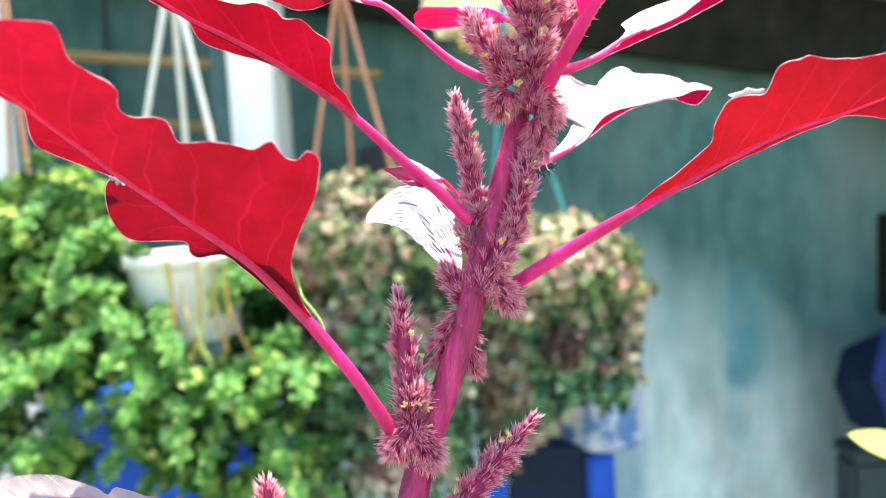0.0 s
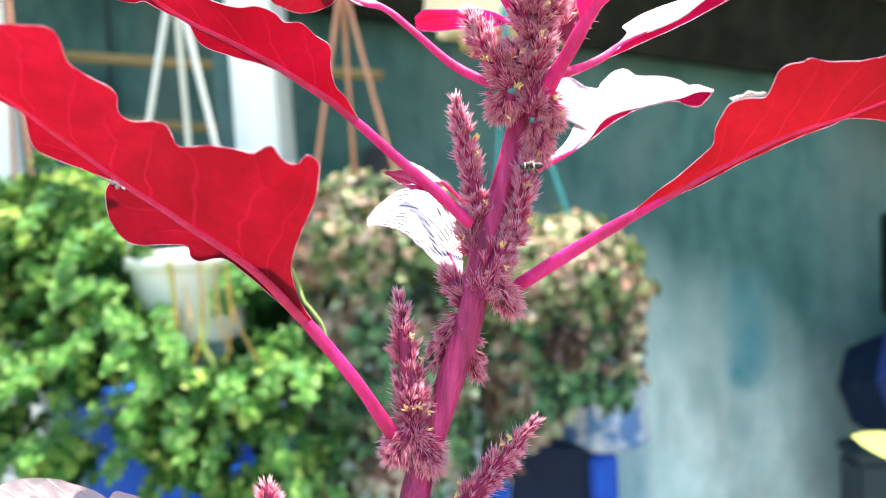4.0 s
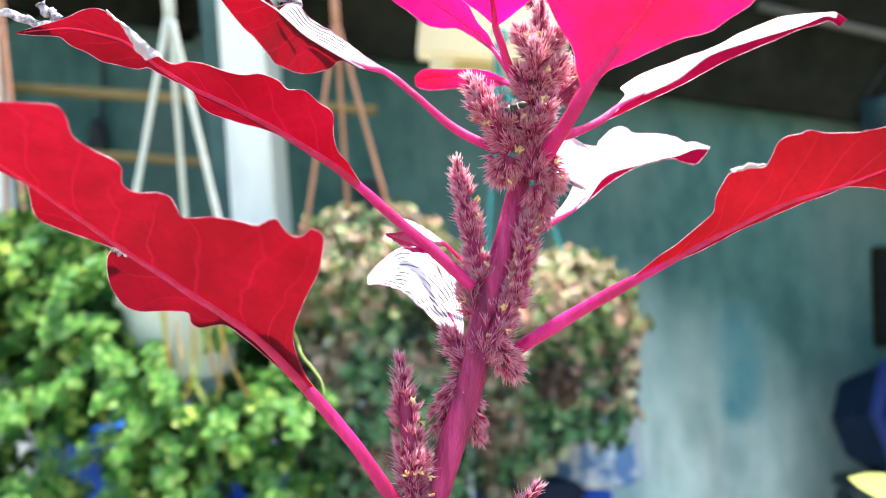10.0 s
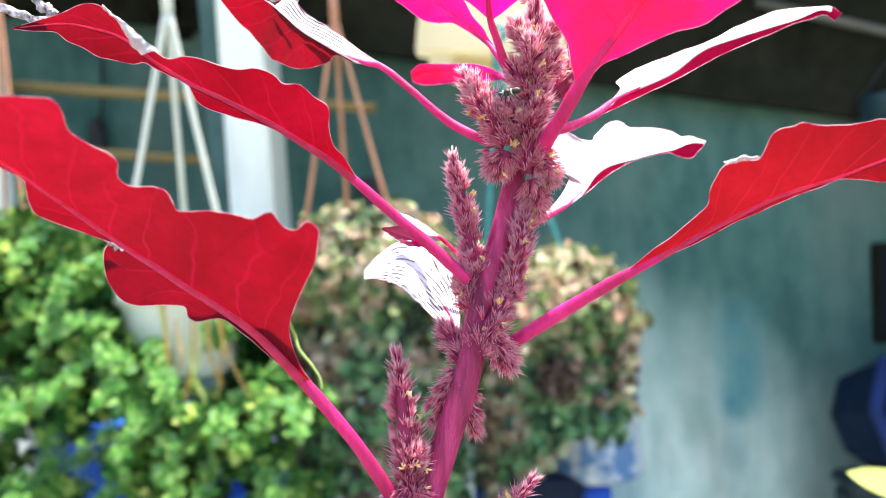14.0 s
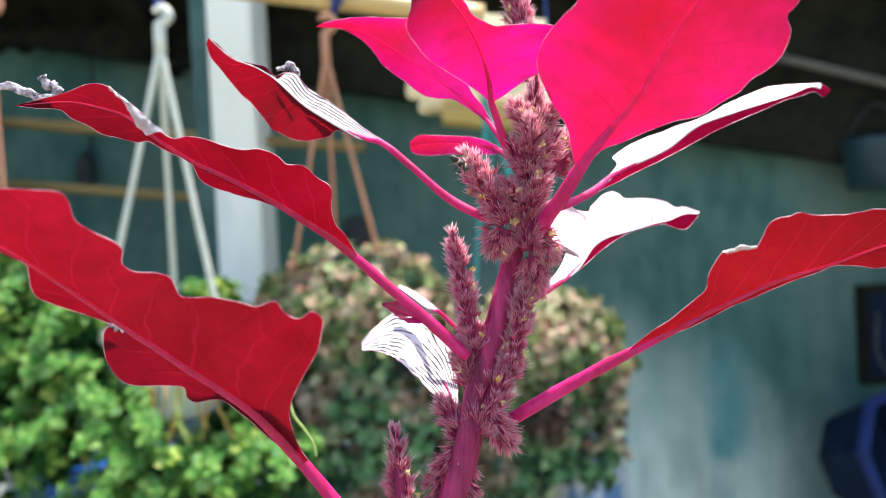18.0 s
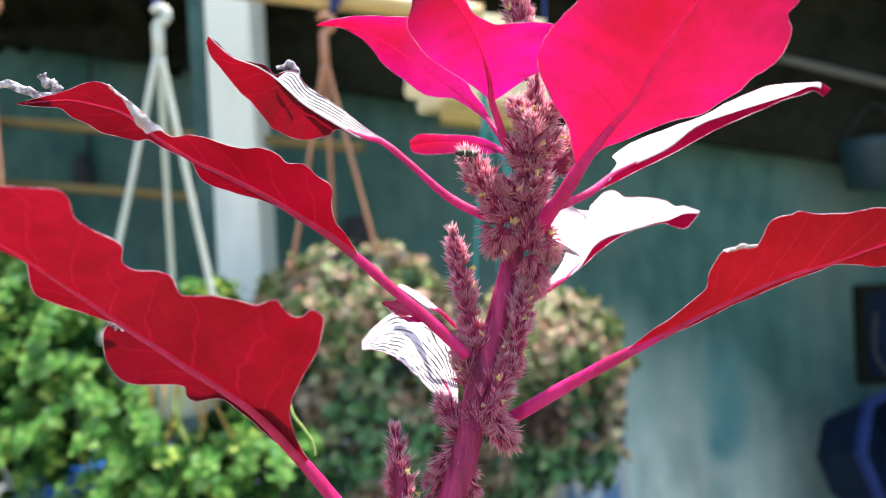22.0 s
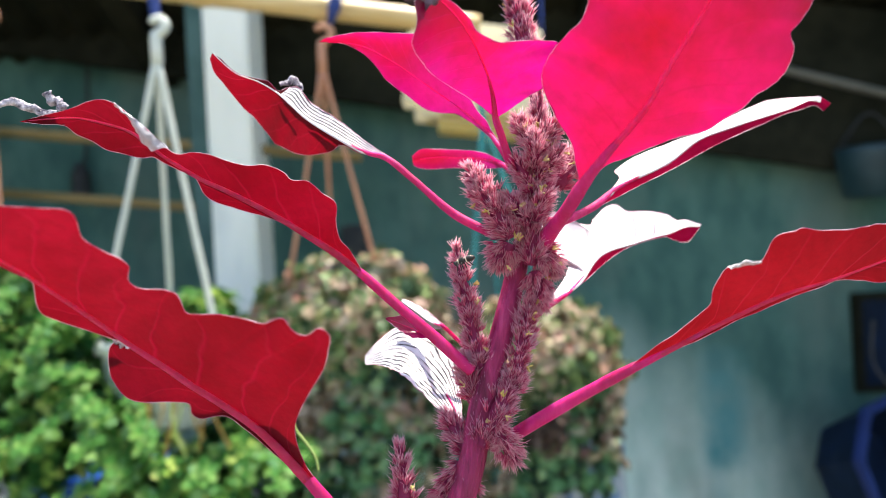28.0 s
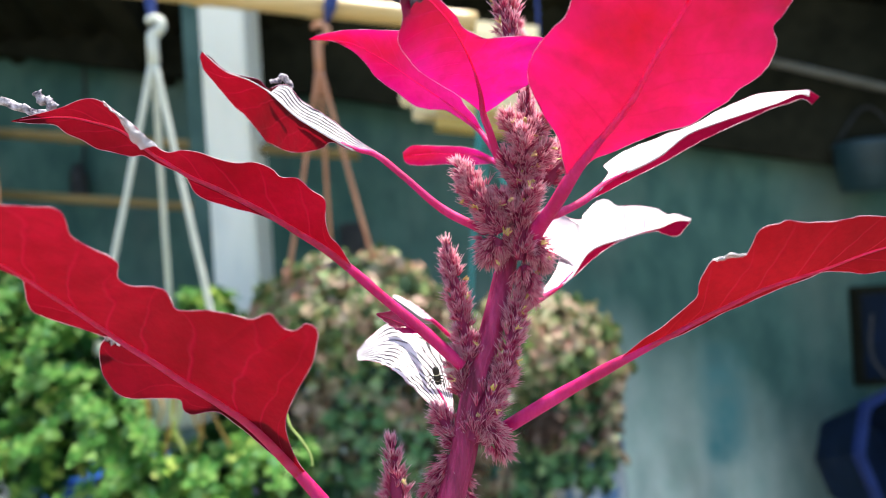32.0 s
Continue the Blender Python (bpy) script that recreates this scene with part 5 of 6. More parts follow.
# broad leaf, glare painted pale, with a basal lobe behind the spikes
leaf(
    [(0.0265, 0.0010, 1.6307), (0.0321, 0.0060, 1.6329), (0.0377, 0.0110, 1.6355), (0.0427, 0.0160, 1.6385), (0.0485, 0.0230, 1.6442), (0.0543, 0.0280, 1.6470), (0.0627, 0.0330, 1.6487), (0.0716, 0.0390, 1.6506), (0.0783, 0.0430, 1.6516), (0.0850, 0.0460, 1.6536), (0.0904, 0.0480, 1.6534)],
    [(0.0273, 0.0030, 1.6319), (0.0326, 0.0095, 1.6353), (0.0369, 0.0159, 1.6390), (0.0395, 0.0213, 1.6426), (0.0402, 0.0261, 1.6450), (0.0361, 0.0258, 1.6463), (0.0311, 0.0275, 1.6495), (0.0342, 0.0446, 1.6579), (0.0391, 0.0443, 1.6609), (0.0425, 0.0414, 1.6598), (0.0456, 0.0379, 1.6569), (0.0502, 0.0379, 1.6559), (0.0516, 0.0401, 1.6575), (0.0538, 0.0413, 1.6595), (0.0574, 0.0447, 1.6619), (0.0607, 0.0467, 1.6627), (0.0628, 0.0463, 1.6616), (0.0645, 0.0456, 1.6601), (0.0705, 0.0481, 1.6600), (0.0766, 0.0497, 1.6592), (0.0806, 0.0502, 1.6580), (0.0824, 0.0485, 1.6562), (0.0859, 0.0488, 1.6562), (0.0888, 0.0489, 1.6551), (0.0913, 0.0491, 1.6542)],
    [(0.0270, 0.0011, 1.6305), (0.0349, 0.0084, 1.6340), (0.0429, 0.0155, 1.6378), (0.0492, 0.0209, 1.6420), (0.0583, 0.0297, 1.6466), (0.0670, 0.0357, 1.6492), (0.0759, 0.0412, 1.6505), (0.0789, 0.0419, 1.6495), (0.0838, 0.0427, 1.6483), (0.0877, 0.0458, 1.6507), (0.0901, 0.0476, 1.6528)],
    [(0.0209, -0.0070, 1.6273), (0.0237, -0.0030, 1.6293)], GLARE_BLADE, "broad leaf with upper face white in sun glare", 9, (0.0013, 0.0011, 0.0009), 0.0001, 110, below=FOLD_BLADE, puffed=0.015, quilt=0.00004, ragged=0.012)
# right-hand leaf, its blade running down along the stalk
leaf(
    [(0.0460, -0.0210, 1.6161), (0.0515, -0.0230, 1.6191), (0.0580, -0.0260, 1.6227), (0.0647, -0.0280, 1.6264), (0.0712, -0.0300, 1.6297), (0.0827, -0.0330, 1.6349), (0.0947, -0.0340, 1.6381), (0.1064, -0.0350, 1.6419), (0.1163, -0.0350, 1.6439), (0.1285, -0.0340, 1.6452)],
    [(0.0459, -0.0215, 1.6167), (0.0524, -0.0256, 1.6225), (0.0574, -0.0287, 1.6265), (0.0624, -0.0315, 1.6311), (0.0648, -0.0331, 1.6335), (0.0646, -0.0358, 1.6371), (0.0654, -0.0377, 1.6399), (0.0669, -0.0396, 1.6425), (0.0708, -0.0400, 1.6434), (0.0746, -0.0398, 1.6434), (0.0757, -0.0412, 1.6454), (0.0763, -0.0432, 1.6484), (0.0779, -0.0441, 1.6498), (0.0812, -0.0441, 1.6503), (0.0831, -0.0442, 1.6509), (0.0882, -0.0430, 1.6500), (0.0938, -0.0422, 1.6500), (0.0993, -0.0418, 1.6505), (0.1032, -0.0414, 1.6508), (0.1140, -0.0391, 1.6493), (0.1285, -0.0340, 1.6454)],
    [(0.0460, -0.0206, 1.6154), (0.0555, -0.0243, 1.6204), (0.0636, -0.0267, 1.6242), (0.0714, -0.0292, 1.6283), (0.0779, -0.0309, 1.6312), (0.0843, -0.0323, 1.6338), (0.0923, -0.0333, 1.6366), (0.0963, -0.0337, 1.6378), (0.1022, -0.0329, 1.6373), (0.1078, -0.0320, 1.6367), (0.1180, -0.0318, 1.6382), (0.1285, -0.0340, 1.6450)],
    [(0.0145, -0.0065, 1.5962), (0.0306, -0.0130, 1.6065), (0.0391, -0.0175, 1.6119)], SCARLET_BLADE, "long scarlet leaf with wavy upper edge on a long stalk", 10, (0.0019, 0.0016, 0.0013), 0.00012, 120, puffed=0.02, quilt=0.00003, ragged=0.012)
# wrinkled leaf behind the stem, its glare painted white
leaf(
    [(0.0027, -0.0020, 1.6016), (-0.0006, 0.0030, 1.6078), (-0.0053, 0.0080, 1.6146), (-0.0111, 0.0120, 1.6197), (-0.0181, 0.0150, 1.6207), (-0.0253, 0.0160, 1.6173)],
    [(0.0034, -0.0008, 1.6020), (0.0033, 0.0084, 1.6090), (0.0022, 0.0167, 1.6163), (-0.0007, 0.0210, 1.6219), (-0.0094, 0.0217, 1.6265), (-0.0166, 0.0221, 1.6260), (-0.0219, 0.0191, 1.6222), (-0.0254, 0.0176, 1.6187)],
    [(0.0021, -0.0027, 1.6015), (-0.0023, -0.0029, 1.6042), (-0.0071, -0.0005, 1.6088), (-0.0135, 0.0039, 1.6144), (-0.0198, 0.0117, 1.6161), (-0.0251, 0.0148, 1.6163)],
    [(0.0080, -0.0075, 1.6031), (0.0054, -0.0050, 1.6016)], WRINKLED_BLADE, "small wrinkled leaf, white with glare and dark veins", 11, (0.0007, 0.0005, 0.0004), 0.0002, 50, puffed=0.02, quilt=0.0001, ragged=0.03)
# narrow leaf behind the second stalk, seen edge on
leaf(
    [(-0.0004, 0.0040, 1.6276), (-0.0046, 0.0090, 1.6290), (-0.0088, 0.0140, 1.6318), (-0.0133, 0.0170, 1.6349)],
    [(-0.0007, 0.0056, 1.6283), (-0.0050, 0.0139, 1.6314), (-0.0095, 0.0176, 1.6342), (-0.0130, 0.0183, 1.6357)],
    [(-0.0011, 0.0050, 1.6270), (-0.0046, 0.0094, 1.6272), (-0.0089, 0.0140, 1.6294), (-0.0130, 0.0171, 1.6335)],
    [(0.0092, 0.0040, 1.6185), (0.0060, 0.0060, 1.6206)], WRINKLED_BLADE, "thin leaf edge with white glare", 12, (0.0008, 0.0006, 0.0004), 0.0002, 30, below=MAUVE_BLADE)
# small bract on the second stalk
leaf(
    [(-0.0048, -0.0115, 1.6268), (-0.0094, -0.0095, 1.6291), (-0.0165, -0.0065, 1.6319)],
    [(-0.0046, -0.0115, 1.6271), (-0.0091, -0.0042, 1.6320), (-0.0165, -0.0065, 1.6321)],
    [(-0.0049, -0.0116, 1.6264), (-0.0100, -0.0127, 1.6274), (-0.0165, -0.0065, 1.6316)],
    [(0.0018, -0.0087, 1.6218), (-0.0019, -0.0106, 1.6247)], YOUNG_BLADE, "tiny folded red leaflet", 13, (0.0007, 0.0006, 0.0005), 0.0002, 24)
# a lower leaf whose dull upper face enters from below, sky sheen painted into its colour
leaf(
    [(-0.0661, -0.0360, 1.5492), (-0.0749, -0.0400, 1.5531), (-0.0840, -0.0440, 1.5559), (-0.0932, -0.0470, 1.5581), (-0.1022, -0.0500, 1.5590), (-0.1124, -0.0530, 1.5587)],
    [(-0.0674, -0.0363, 1.5501), (-0.0717, -0.0375, 1.5530), (-0.0775, -0.0398, 1.5555), (-0.0829, -0.0413, 1.5582), (-0.0843, -0.0430, 1.5573), (-0.0882, -0.0431, 1.5596), (-0.0931, -0.0439, 1.5619), (-0.0981, -0.0445, 1.5634), (-0.1027, -0.0459, 1.5639), (-0.1073, -0.0475, 1.5635), (-0.1122, -0.0508, 1.5612)],
    [(-0.0671, -0.0374, 1.5484), (-0.0745, -0.0456, 1.5462), (-0.0822, -0.0529, 1.5446), (-0.0925, -0.0578, 1.5463), (-0.1024, -0.0577, 1.5506), (-0.1102, -0.0548, 1.5561)],
    [(-0.0206, -0.0231, 1.5150), (-0.0313, -0.0288, 1.5234)], MAUVE_BLADE, "broad mauve leaf with dull grey sheen", 14, (0.002, 0.0017, 0.0014), 0.0003, 80, rim=0.00004, ragged=0.02, quilt=0.0001)
shoot = [(-0.0502, -0.0360, 1.6126), (-0.0585, 0.0300, 1.6085), (-0.0588, 0.0500, 1.6019), (-0.0577, 0.0580, 1.5934), (-0.0558, 0.0560, 1.5882), (-0.0518, 0.0540, 1.5835), (-0.0485, 0.0520, 1.5788), (-0.0474, 0.0500, 1.5747)]
part("side_shoot", tube(shoot, [0.0004, 0.0005, 0.0006, 0.0006, 0.0006, 0.0005, 0.0004], 60, 8), OLIVE_SHOOT, plant, "olive green curling side shoot")
# withered crumpled ends
def withered(places, radius, seed, material=None):
    """A shrivelled, papery strip of dead blade, folded over itself."""
    c = spline(places, 46)
    t = np.gradient(c, axis=0)
    t /= np.linalg.norm(t, axis=1)[:, None]
    verts, cols = [], 11
    for i in range(46):
        side = np.cross(t[i], (0.1, -0.8, 0.5 * math.sin(i * 0.35 + seed)))
        side /= np.linalg.norm(side)
        out = np.cross(t[i], side)
        w = radius * (0.5 + 1.1 * math.sin(math.pi * (0.08 + 0.84 * i / 45)) * (0.8 + 0.5 * noise.noise(Vector((i * 0.21, seed, 0)))))
        for j in range(cols):
            v = j / (cols - 1) * 2 - 1
            curl = v * (2.2 + 1.0 * math.sin(i * 0.23 + seed))
            p = c[i] + w * (math.sin(curl) * side + (1 - math.cos(curl)) * 0.7 * out)
            verts.append(Vector(p) + 0.32 * radius * noise.noise_vector(Vector(p) * (0.7 / radius) + Vector((seed, 0, 0))))
    faces = [(i * cols + j, i * cols + j + 1, (i + 1) * cols + j + 1, (i + 1) * cols + j) for i in range(45) for j in range(cols - 1)]
    part("withered_tip", (verts, faces), material or DRY, plant, "withered crumpled grey leaf tip")


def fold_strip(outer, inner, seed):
    """A rolled-over edge of a blade that shows its wrinkled upper face, glare painted white."""
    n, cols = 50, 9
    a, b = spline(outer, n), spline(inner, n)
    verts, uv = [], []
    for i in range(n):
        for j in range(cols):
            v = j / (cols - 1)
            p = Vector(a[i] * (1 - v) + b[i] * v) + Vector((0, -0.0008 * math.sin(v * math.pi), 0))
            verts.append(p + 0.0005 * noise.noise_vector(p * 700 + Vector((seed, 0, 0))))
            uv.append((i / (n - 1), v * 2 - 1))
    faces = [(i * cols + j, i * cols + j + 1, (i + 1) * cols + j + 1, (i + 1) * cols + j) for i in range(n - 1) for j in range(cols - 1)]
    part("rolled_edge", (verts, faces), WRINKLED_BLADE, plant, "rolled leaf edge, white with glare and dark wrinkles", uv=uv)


withered([(-0.1128, -0.0240, 1.6932), (-0.1068, -0.0230, 1.6936), (-0.1026, -0.0230, 1.6915), (-0.0968, -0.0230, 1.6905)], 0.0009, 1)
withered([(-0.1003, -0.0220, 1.6962), (-0.0979, -0.0220, 1.6939), (-0.0946, -0.0220, 1.6917)], 0.0011, 2)
fold_strip([(-0.0785, -0.0315, 1.6904), (-0.0746, -0.0315, 1.6873), (-0.0702, -0.0315, 1.6831), (-0.0657, -0.0315, 1.6787)], [(-0.0787, -0.0305, 1.6901), (-0.0750, -0.0305, 1.6859), (-0.0729, -0.0305, 1.6816), (-0.0703, -0.0305, 1.6780)], 3)
withered([(-0.0471, 0.0170, 1.7037), (-0.0431, 0.0185, 1.7052), (-0.0408, 0.0185, 1.7020)], 0.0009, 4)
withered([(-0.0054, -0.0510, 1.7074), (-0.0018, -0.0510, 1.7062), (0.0013, -0.0510, 1.7062), (0.0045, -0.0510, 1.7078)], 0.0015, 5, DARK_DRY)
withered([(-0.0774, -0.0415, 1.6333), (-0.0754, -0.0415, 1.6327), (-0.0734, -0.0415, 1.6314)], 0.0008, 6)
fold_strip([(0.0640, -0.0475, 1.6430), (0.0676, -0.0475, 1.6440), (0.0699, -0.0475, 1.6440), (0.0720, -0.0475, 1.6441)], [(0.0654, -0.0465, 1.6424), (0.0682, -0.0465, 1.6430), (0.0703, -0.0465, 1.6431), (0.0721, -0.0465, 1.6435)], 4)


# ---- flower spikes ----
def spike(base, tip, radius, seed, count=620, anthers=5, bend=(0, 0, 0), bristle=0.0027, blunt=0.55):
    """A tapering spike of whorled papery bristles round a knobbly core, with a few yellow anthers."""
    rng = np.random.default_rng(seed)
    radius *= 0.88
    a, b = np.array(base), np.array(tip)
    mid = (a + b) / 2 + np.array(bend)
    axis = spline([a, mid, b], 60)
    length = np.linalg.norm(b - a)
    ob = part("flower_spike", tube([a, mid, b], [radius * 0.36, radius * 0.42, radius * 0.36, radius * 0.10], 26, 9, 0.0, 0.16), BUD, plant, "mauve bristly flower spike")
    verts, faces, uv, florets = [], [], [], []
    whorls = max(4, int(length / 0.0024))
    per_tuft = 15
    for k in range(max(8, int(count * 3.4 / per_tuft))):
        w = (math.floor(rng.random() * whorls) + 0.5 + rng.normal(0, 0.4)) / whorls
        w = min(0.999, max(0.0, w))
        i = int(w * 59)
        t = axis[min(i + 1, 59)] - axis[max(i - 1, 0)]
        t /= np.linalg.norm(t) + 1e-12
        out = rng.normal(0, 1, 3)
        out -= t * (out @ t)
        out /= np.linalg.norm(out) + 1e-12
        r = radius * min(1.0, (1 - w) * 2.4 + blunt * 0.35) * (0.72 + 0.4 * rng.random())
        lean = 1.0 + 0.6 * w + (1.8 if w > 0.94 else 0)
        heart = axis[i] + out * r * (0.3 + 0.3 * rng.random())
        for e in range(per_tuft):
            d = out + t * lean + rng.normal(0, 0.36, 3)
            d /= np.linalg.norm(d)
            way = d
            awn = e % 5 == 0
            ln = bristle * (rng.uniform(1.1, 1.65) if awn else rng.uniform(0.5, 1.1))
            root = heart + d * r * 0.16
            florets.append((root, way, d, ln, awn))
    for root, way, d, ln, awn in florets:
        x = np.cross(way, d + rng.normal(0, 0.3, 3))
        x /= np.linalg.norm(x) + 1e-12
        y = np.cross(way, x)
        q = ln * (0.022 if awn else 0.036)
        at = len(verts)
        for frac, wide in ((0.0, 0.7), (0.55, 1.35)):
            for ang in (0.0, 2.1, 4.2):
                verts.append(root + way * ln * frac + q * wide * (math.cos(ang) * x + math.sin(ang) * y))
        verts.append(root + way * ln + y * ln * 0.06)
        uv += [(0, 0.3), (0, 0.3), (0, 0.3), (0, 0.75), (0, 0.75), (0, 0.75), (0, 1)] if awn else [(0, 0)] * 3 + [(0, 0.55)] * 3 + [(0, 1)]
        for e in range(3):
            g = (e + 1) % 3
            faces.append((at + e, at + g, at + 3 + g, at + 3 + e))
            faces.append((at + 3 + e, at + 3 + g, at + 6))
    tagged(part("bristle_coat", (verts, faces), BRISTLE, ob, uv=uv), kind="stuff")
    verts, faces = [], []
    for k in range(anthers + anthers // 2):
        w = rng.uniform(0.15, 0.9)
        c = axis[int(w * 59)]
        d = rng.normal(0, 1, 3) + np.array((0.2, -1.2, 0.3))
        d /= np.linalg.norm(d)
        for e in range(4):
            way = d + rng.normal(0, 0.45, 3)
            way /= np.linalg.norm(way)
            p0 = c + d * radius * (0.85 if w < 0.6 else 0.85 - 1.2 * (w - 0.6))
            v, f = tube([p0, p0 + way * 0.0007, p0 + way * 0.0019 + np.array((0, 0, 0.0002))], [0.00009, 0.00020, 0.00024], 5, 5)
            at = len(verts)
            verts += v
            faces += [tuple(i + at for i in q) for q in f]
    if verts:
        tagged(part("anther", (verts, faces), ANTHER, ob, "tiny yellow anthers"), kind="stuff")
    return ob


spike((0.0092, -0.0069, 1.6166), (0.0042, -0.0030, 1.6502), 0.0046, 21, 900, 3)
spike((-0.0117, -0.0182, 1.5542), (-0.0138, -0.0144, 1.5984), 0.0058, 22, 1100, 4)
spike((-0.0075, -0.0220, 1.5329), (0.0205, -0.0201, 1.5638), 0.0057, 23, 950, 4)
spike((0.0173, -0.0104, 1.6102), (0.0247, -0.0075, 1.6374), 0.0041, 24, 850, 4)
spike((0.0069, -0.0058, 1.6072), (0.0050, -0.0047, 1.6199), 0.0057, 25, 420, 0)
spike((0.0081, -0.0127, 1.5963), (0.0166, -0.0109, 1.6126), 0.0064, 26, 600, 3)
spike((0.0115, -0.0121, 1.6022), (0.0173, -0.0147, 1.5923), 0.0052, 27, 420, 1)
spike((0.0049, -0.0090, 1.5943), (-0.0010, -0.0044, 1.6035), 0.0054, 28, 420, 0)
spike((0.0024, -0.0084, 1.5911), (-0.0057, -0.0098, 1.5783), 0.0053, 29, 460, 0)
spike((0.0037, -0.0088, 1.5864), (0.0062, -0.0088, 1.5738), 0.0041, 30, 320, 0)
spike((-0.0113, -0.0186, 1.5614), (-0.0063, -0.0221, 1.5531), 0.0066, 31, 520, 0)
spike((-0.0127, -0.0185, 1.5630), (-0.0181, -0.0223, 1.5561), 0.0060, 32, 480, 0)
spike((-0.0120, -0.0181, 1.5675), (-0.0087, -0.0174, 1.5733), 0.0051, 33, 300, 1)
spike((-0.0497, -0.0282, 1.5376), (-0.0501, -0.0270, 1.5521), 0.0044, 34, 420, 0)
spike((0.0194, -0.0090, 1.6526), (0.0089, -0.0110, 1.6717), 0.0059, 35, 950, 3)
spike((0.0242, -0.0080, 1.6446), (0.0289, -0.0080, 1.6916), 0.0056, 36, 1500, 6, (0.001, 0, 0))
for n_side, (a, b) in enumerate((((0.0241, -0.0100, 1.6555), (0.0192, -0.0120, 1.6636)), ((0.0256, -0.0110, 1.6569), (0.0299, -0.0130, 1.6658)), ((0.0261, -0.0100, 1.6647), (0.0213, -0.0120, 1.6737)), ((0.0270, -0.0100, 1.6677), (0.0338, -0.0110, 1.6753)), ((0.0268, -0.0090, 1.6756), (0.0226, -0.0110, 1.6845)), ((0.0285, -0.0090, 1.6778), (0.0338, -0.0100, 1.6838)), ((0.0263, -0.0110, 1.6707), (0.0272, -0.0140, 1.6798)))):
    spike(a, b, 0.0037, 60 + n_side, 330, 1)
spike((0.0185, -0.0090, 1.6511), (0.0151, -0.0090, 1.6451), 0.0062, 37, 420, 2)
spike((0.0257, -0.0070, 1.6508), (0.0317, -0.0060, 1.6426), 0.0066, 38, 480, 2)
spike((0.0252, -0.0080, 1.6430), (0.0271, -0.0080, 1.6335), 0.0047, 39, 340, 0)
spike((0.0342, 0.0020, 1.6668), (0.0429, 0.0060, 1.6780), 0.0065, 41, 500, 2)
spike((0.0286, -0.0010, 1.6927), (0.0240, -0.0010, 1.7268), 0.0058, 42, 1100, 2)
spike((0.0071, -0.0060, 1.6091), (0.0052, -0.0060, 1.6187), 0.0050, 43, 360, 1)

# ---- a leaf of another plant ----
sprig = thing("lime_sprig", (0.3450, 0.3948, 1.3762), "pale lime-yellow leaf of a neighbouring plant", "plant")
v, f = [], []
for i in range(12):
    u = i / 11
    c = np.array((0.2936, 0.3759, 1.4122)) * (1 - u) + np.array((0.3727, 0.3965, 1.3828)) * u
    w = 0.011 * math.sin(math.pi * u) ** 0.8
    for k in (-1, 0, 1):
        v.append(c + np.array((0.35 * w * k, w * k * 0.6, 0.8 * w * k - 0.25 * w * (k == 0))))
for i in range(11):
    for k in (0, 1):
        f.append((3 * i + k, 3 * i + k + 1, 3 * i + k + 4, 3 * i + k + 3))
part("blade", (v, f), LIME_LEAF, sprig)
e = np.array((0.3627, 0.3946, 1.3660))
part("stalk", tube([e, e + np.array((0.03, 0.01, -0.2)), (e[0] + 0.05, e[1] + 0.02, 0.0)], [0.0015, 0.002, 0.004], 20, 6), GREEN_LEAF, sprig)


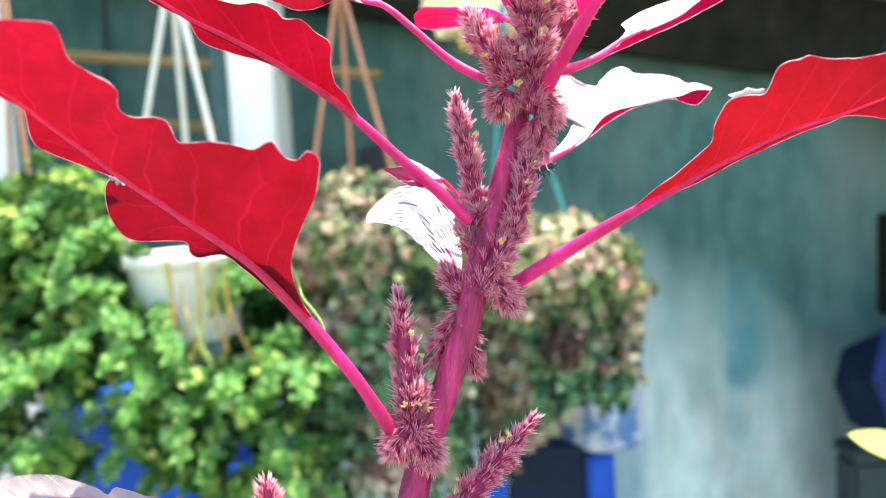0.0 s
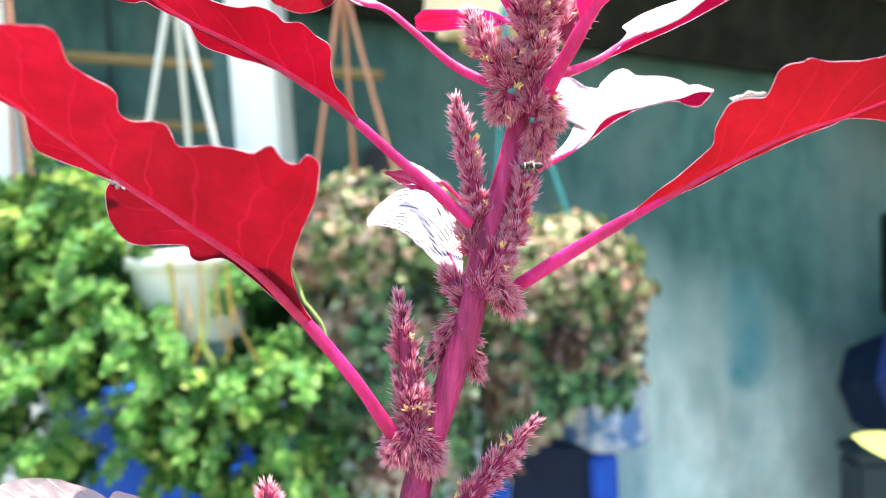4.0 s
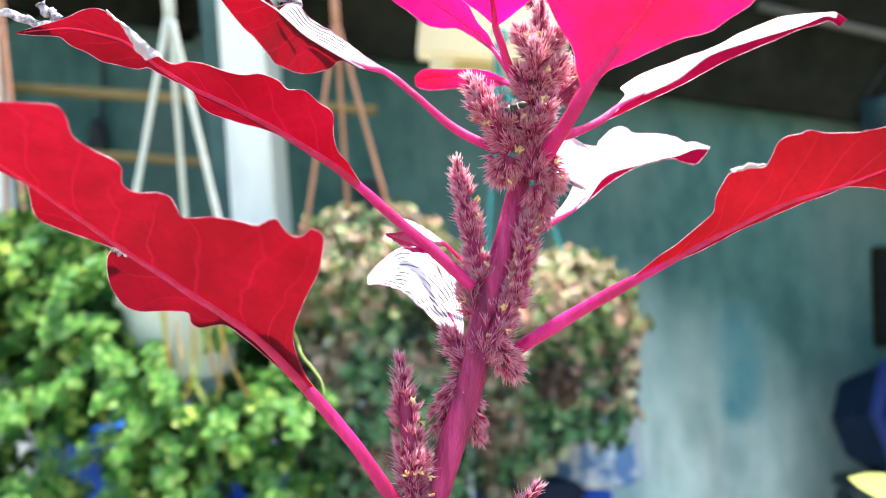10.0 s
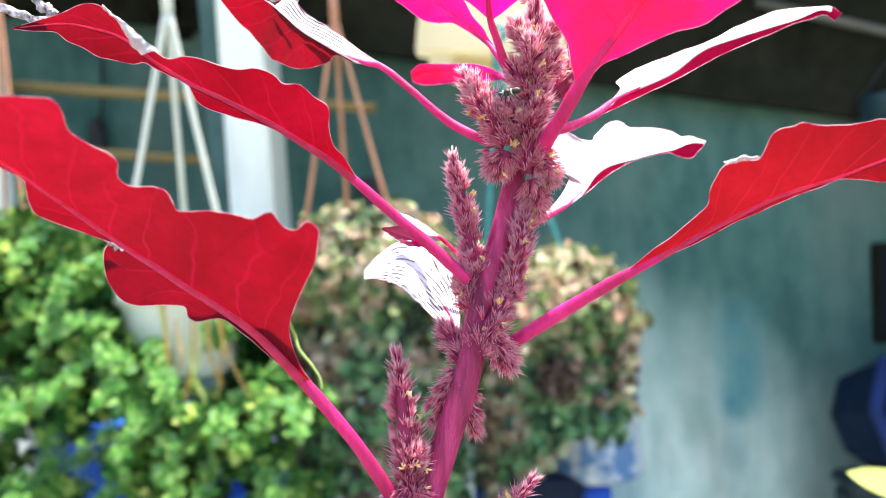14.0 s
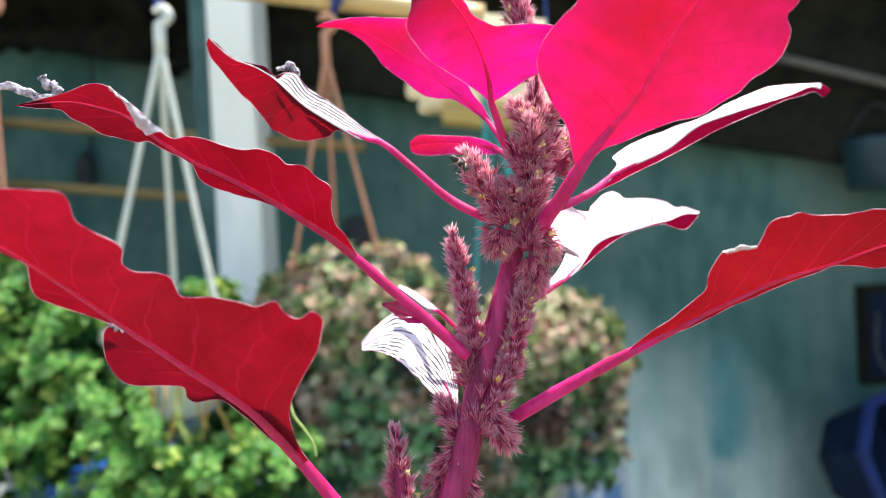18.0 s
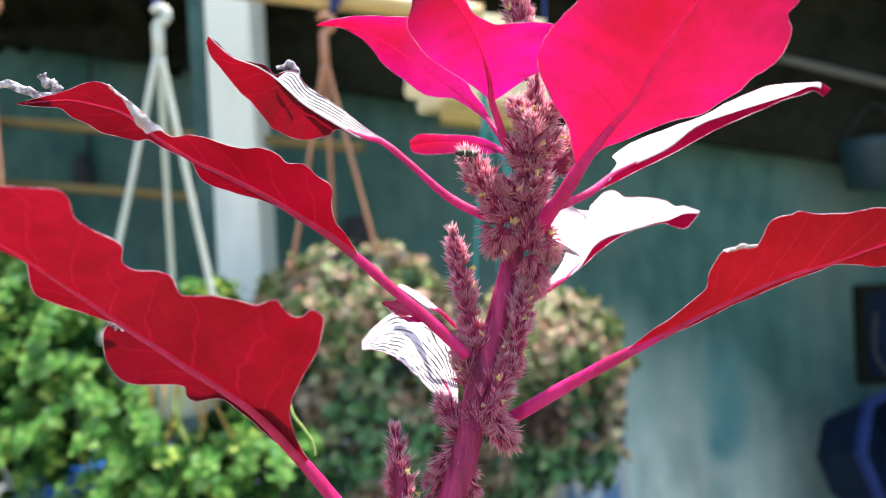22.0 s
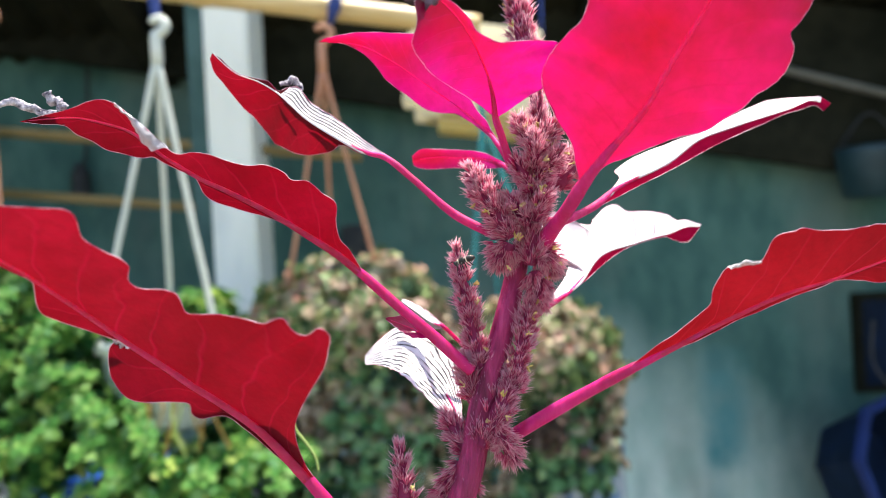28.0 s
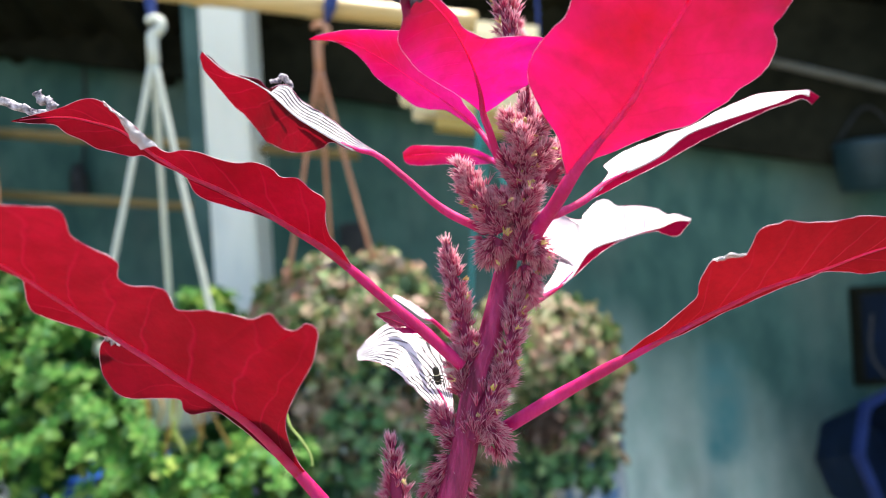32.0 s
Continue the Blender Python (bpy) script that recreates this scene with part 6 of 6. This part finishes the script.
# ---- the bee ----
def bee():
    ob = thing("small_bee", (0, 0, 0), "tiny dark stingless bee with clear wings visiting the flowers", "bee")

    def egg(c, r, turn=0):
        bm = bmesh.new()
        bmesh.ops.create_uvsphere(bm, u_segments=14, v_segments=9, radius=1)
        bmesh.ops.transform(bm, matrix=pose(*c, 0, turn, 0) @ Matrix.Diagonal((*r, 1)), verts=bm.verts)
        return bm

    mm = 0.00135
    part("thorax", egg((0, 0, 0), (0.85 * mm, 0.7 * mm, 0.7 * mm)), INSECT, ob, smooth=True)
    part("head", egg((1.15 * mm, 0, -0.1 * mm), (0.45 * mm, 0.62 * mm, 0.55 * mm)), INSECT, ob, smooth=True)
    part("collar", egg((0.62 * mm, 0, 0.1 * mm), (0.22 * mm, 0.66 * mm, 0.6 * mm)), PALE_HAIR, ob, "pale hairy collar", smooth=True)
    for s in (1, -1):
        part("eye", egg((1.3 * mm, s * 0.45 * mm, 0.0), (0.28 * mm, 0.2 * mm, 0.38 * mm)), DARK, ob, smooth=True)
        part("antenna", tube([(1.5 * mm, s * 0.15 * mm, 0.2 * mm), (1.9 * mm, s * 0.35 * mm, 0.6 * mm), (2.4 * mm, s * 0.6 * mm, 0.4 * mm)], [0.06 * mm, 0.05 * mm], 8, 5), INSECT, ob)
    part("abdomen", egg((-1.6 * mm, 0, -0.15 * mm), (1.25 * mm, 0.66 * mm, 0.62 * mm), -8), INSECT, ob, smooth=True)
    for k in range(3):
        x = -1.0 * mm - k * 0.55 * mm
        r = 0.63 * mm * (1 - 0.12 * k)
        v, f = lathe([(r * 0.98, -0.13 * mm), (r * 1.09, 0.0), (r * 0.98, 0.13 * mm)], (0, 0, 0), 16)
        m = pose(x, 0, -0.12 * mm, 0, 90, 0)
        part("band", ([m @ Vector(p) for p in v], f), PALE_HAIR, ob)
    for s in (1, -1):
        for k, x in enumerate((0.5, 0.0, -0.5)):
            reach = (0.5, -0.1, -0.9)[k]
            pts = [(x * mm, s * 0.5 * mm, -0.4 * mm), ((x + reach * 0.5) * mm, s * 1.2 * mm, -0.5 * mm), ((x + reach) * mm, s * 1.4 * mm, -1.3 * mm), ((x + reach * 1.3) * mm, s * 1.5 * mm, -1.7 * mm)]
            part("leg", tube(pts, [0.12 * mm, 0.10 * mm, 0.13 * mm, 0.05 * mm], 10, 6), INSECT, ob)
        for long, wide, back in ((4.2, 1.3, 0.45), (3.0, 0.9, 0.85)):
            v, f = [], []
            for i in range(11):
                u = i / 10
                w = wide * mm * math.sin(math.pi * min(1, 0.12 + 0.85 * u)) ** 0.7
                c = Vector((-back * u * long * 0.55 * mm, s * u * long * 0.85 * mm, 0.55 * mm + 0.45 * u * mm))
                v += [c + Vector((w * 0.35, 0, 0)), c - Vector((w * 0.65, 0, 0.04 * mm))]
            f = [(2 * i, 2 * i + 1, 2 * i + 3, 2 * i + 2) for i in range(10)]
            part("wing", (v, f), WING, ob, "clear pale wing")
    return ob


flyer = bee()
BEE = [
    (0, pose(0.02634, -0.01633, 1.62953, 0, 20, 150)),
    (1, pose(0.02601, -0.01601, 1.63045, 0, 20, 155)),
    (2, pose(0.02566, -0.01700, 1.63124, 0, 15, 165)),
    (2.5, pose(0.02404, -0.01826, 1.63072, 0, 10, 170)),
    (3, pose(0.02325, -0.01908, 1.63115, 0, 0, 180)),
    (3.5, pose(0.02232, -0.02087, 1.63133, 0, 0, 180)),
    (5.5, pose(0.01836, -0.02428, 1.63112, 0, 10, 175)),
    (6, pose(0.01518, -0.02054, 1.63581, 0, -10, 160)),
    (6.5, pose(0.01598, -0.01715, 1.64688, 0, -10, 150)),
    (7, pose(0.01249, -0.01320, 1.65247, 0, 0, 140)),
    (7.5, pose(0.01044, -0.01529, 1.65646, 0, 10, 165)),
    (8, pose(0.01591, -0.01886, 1.66087, 0, 20, 160)),
    (9, pose(0.01973, -0.02029, 1.66196, 0, 15, 160)),
    (10, pose(0.01930, -0.02014, 1.66292, 0, 15, 165)),
    (11, pose(0.01919, -0.02038, 1.66389, 0, 15, 150)),
    (12, pose(0.01893, -0.02044, 1.66457, 0, 20, 150)),
    (13, pose(0.01896, -0.02074, 1.66464, 0, 20, 155)),
    (13.5, pose(0.01930, -0.02042, 1.66435, 0, 20, 155)),
    (14, pose(0.01907, -0.02064, 1.66503, 0, 10, 160)),
    (14.3, pose(0.01291, -0.02068, 1.66708, 0, 0, 165)),
    (14.5, pose(0.01106, -0.02093, 1.66321, 0, 10, 150)),
    (16.5, pose(0.00599, -0.01499, 1.66898, 0, 30, 30)),
    (17, pose(0.00594, -0.01718, 1.66787, 0, 40, 30)),
    (18, pose(0.00743, -0.01739, 1.66844, 0, 40, 25)),
    (19, pose(0.00900, -0.01968, 1.66858, 0, 30, 20)),
    (20, pose(0.00925, -0.01942, 1.66978, 0, 20, 20)),
    (21, pose(0.00920, -0.01941, 1.67048, 0, 20, 20)),
    (22, pose(0.00932, -0.01921, 1.67064, 0, 10, 15)),
    (23, pose(0.00738, -0.01910, 1.67123, 0, 0, 10)),
    (24, pose(0.00351, -0.02225, 1.67632, 0, -10, 10)),
    (24.5, pose(0.00369, -0.02144, 1.65879, 0, 20, 60)),
    (25, pose(0.00466, -0.01730, 1.64717, 0, 20, 160)),
    (25.5, pose(0.00495, -0.01714, 1.64675, 0, 20, 160)),
    (27.5, pose(0.00477, -0.01724, 1.64661, 0, 20, 165)),
    (28, pose(0.00519, -0.01697, 1.64697, 0, 20, 165)),
    (29, pose(0.00554, -0.01724, 1.64714, 0, 20, 160)),
    (30, pose(0.00602, -0.01743, 1.64759, 0, 20, 165)),
    (30.5, pose(0.00589, -0.01728, 1.64747, 0, 20, 160)),
    (30.8, pose(0.00672, -0.01806, 1.64730, 0, 10, 160)),
    (31, pose(0.00821, -0.02192, 1.65101, 0, -10, 160)),
    (31.2, pose(-0.00084, -0.02244, 1.65035, 0, 10, 150)),
    (31.5, pose(-0.00088, -0.02224, 1.63776, 0, 60, 100)),
    (32, pose(-0.00023, -0.02242, 1.61588, 0, 60, 80)),
]


def motions():
    walk(flyer, BEE)


motions()
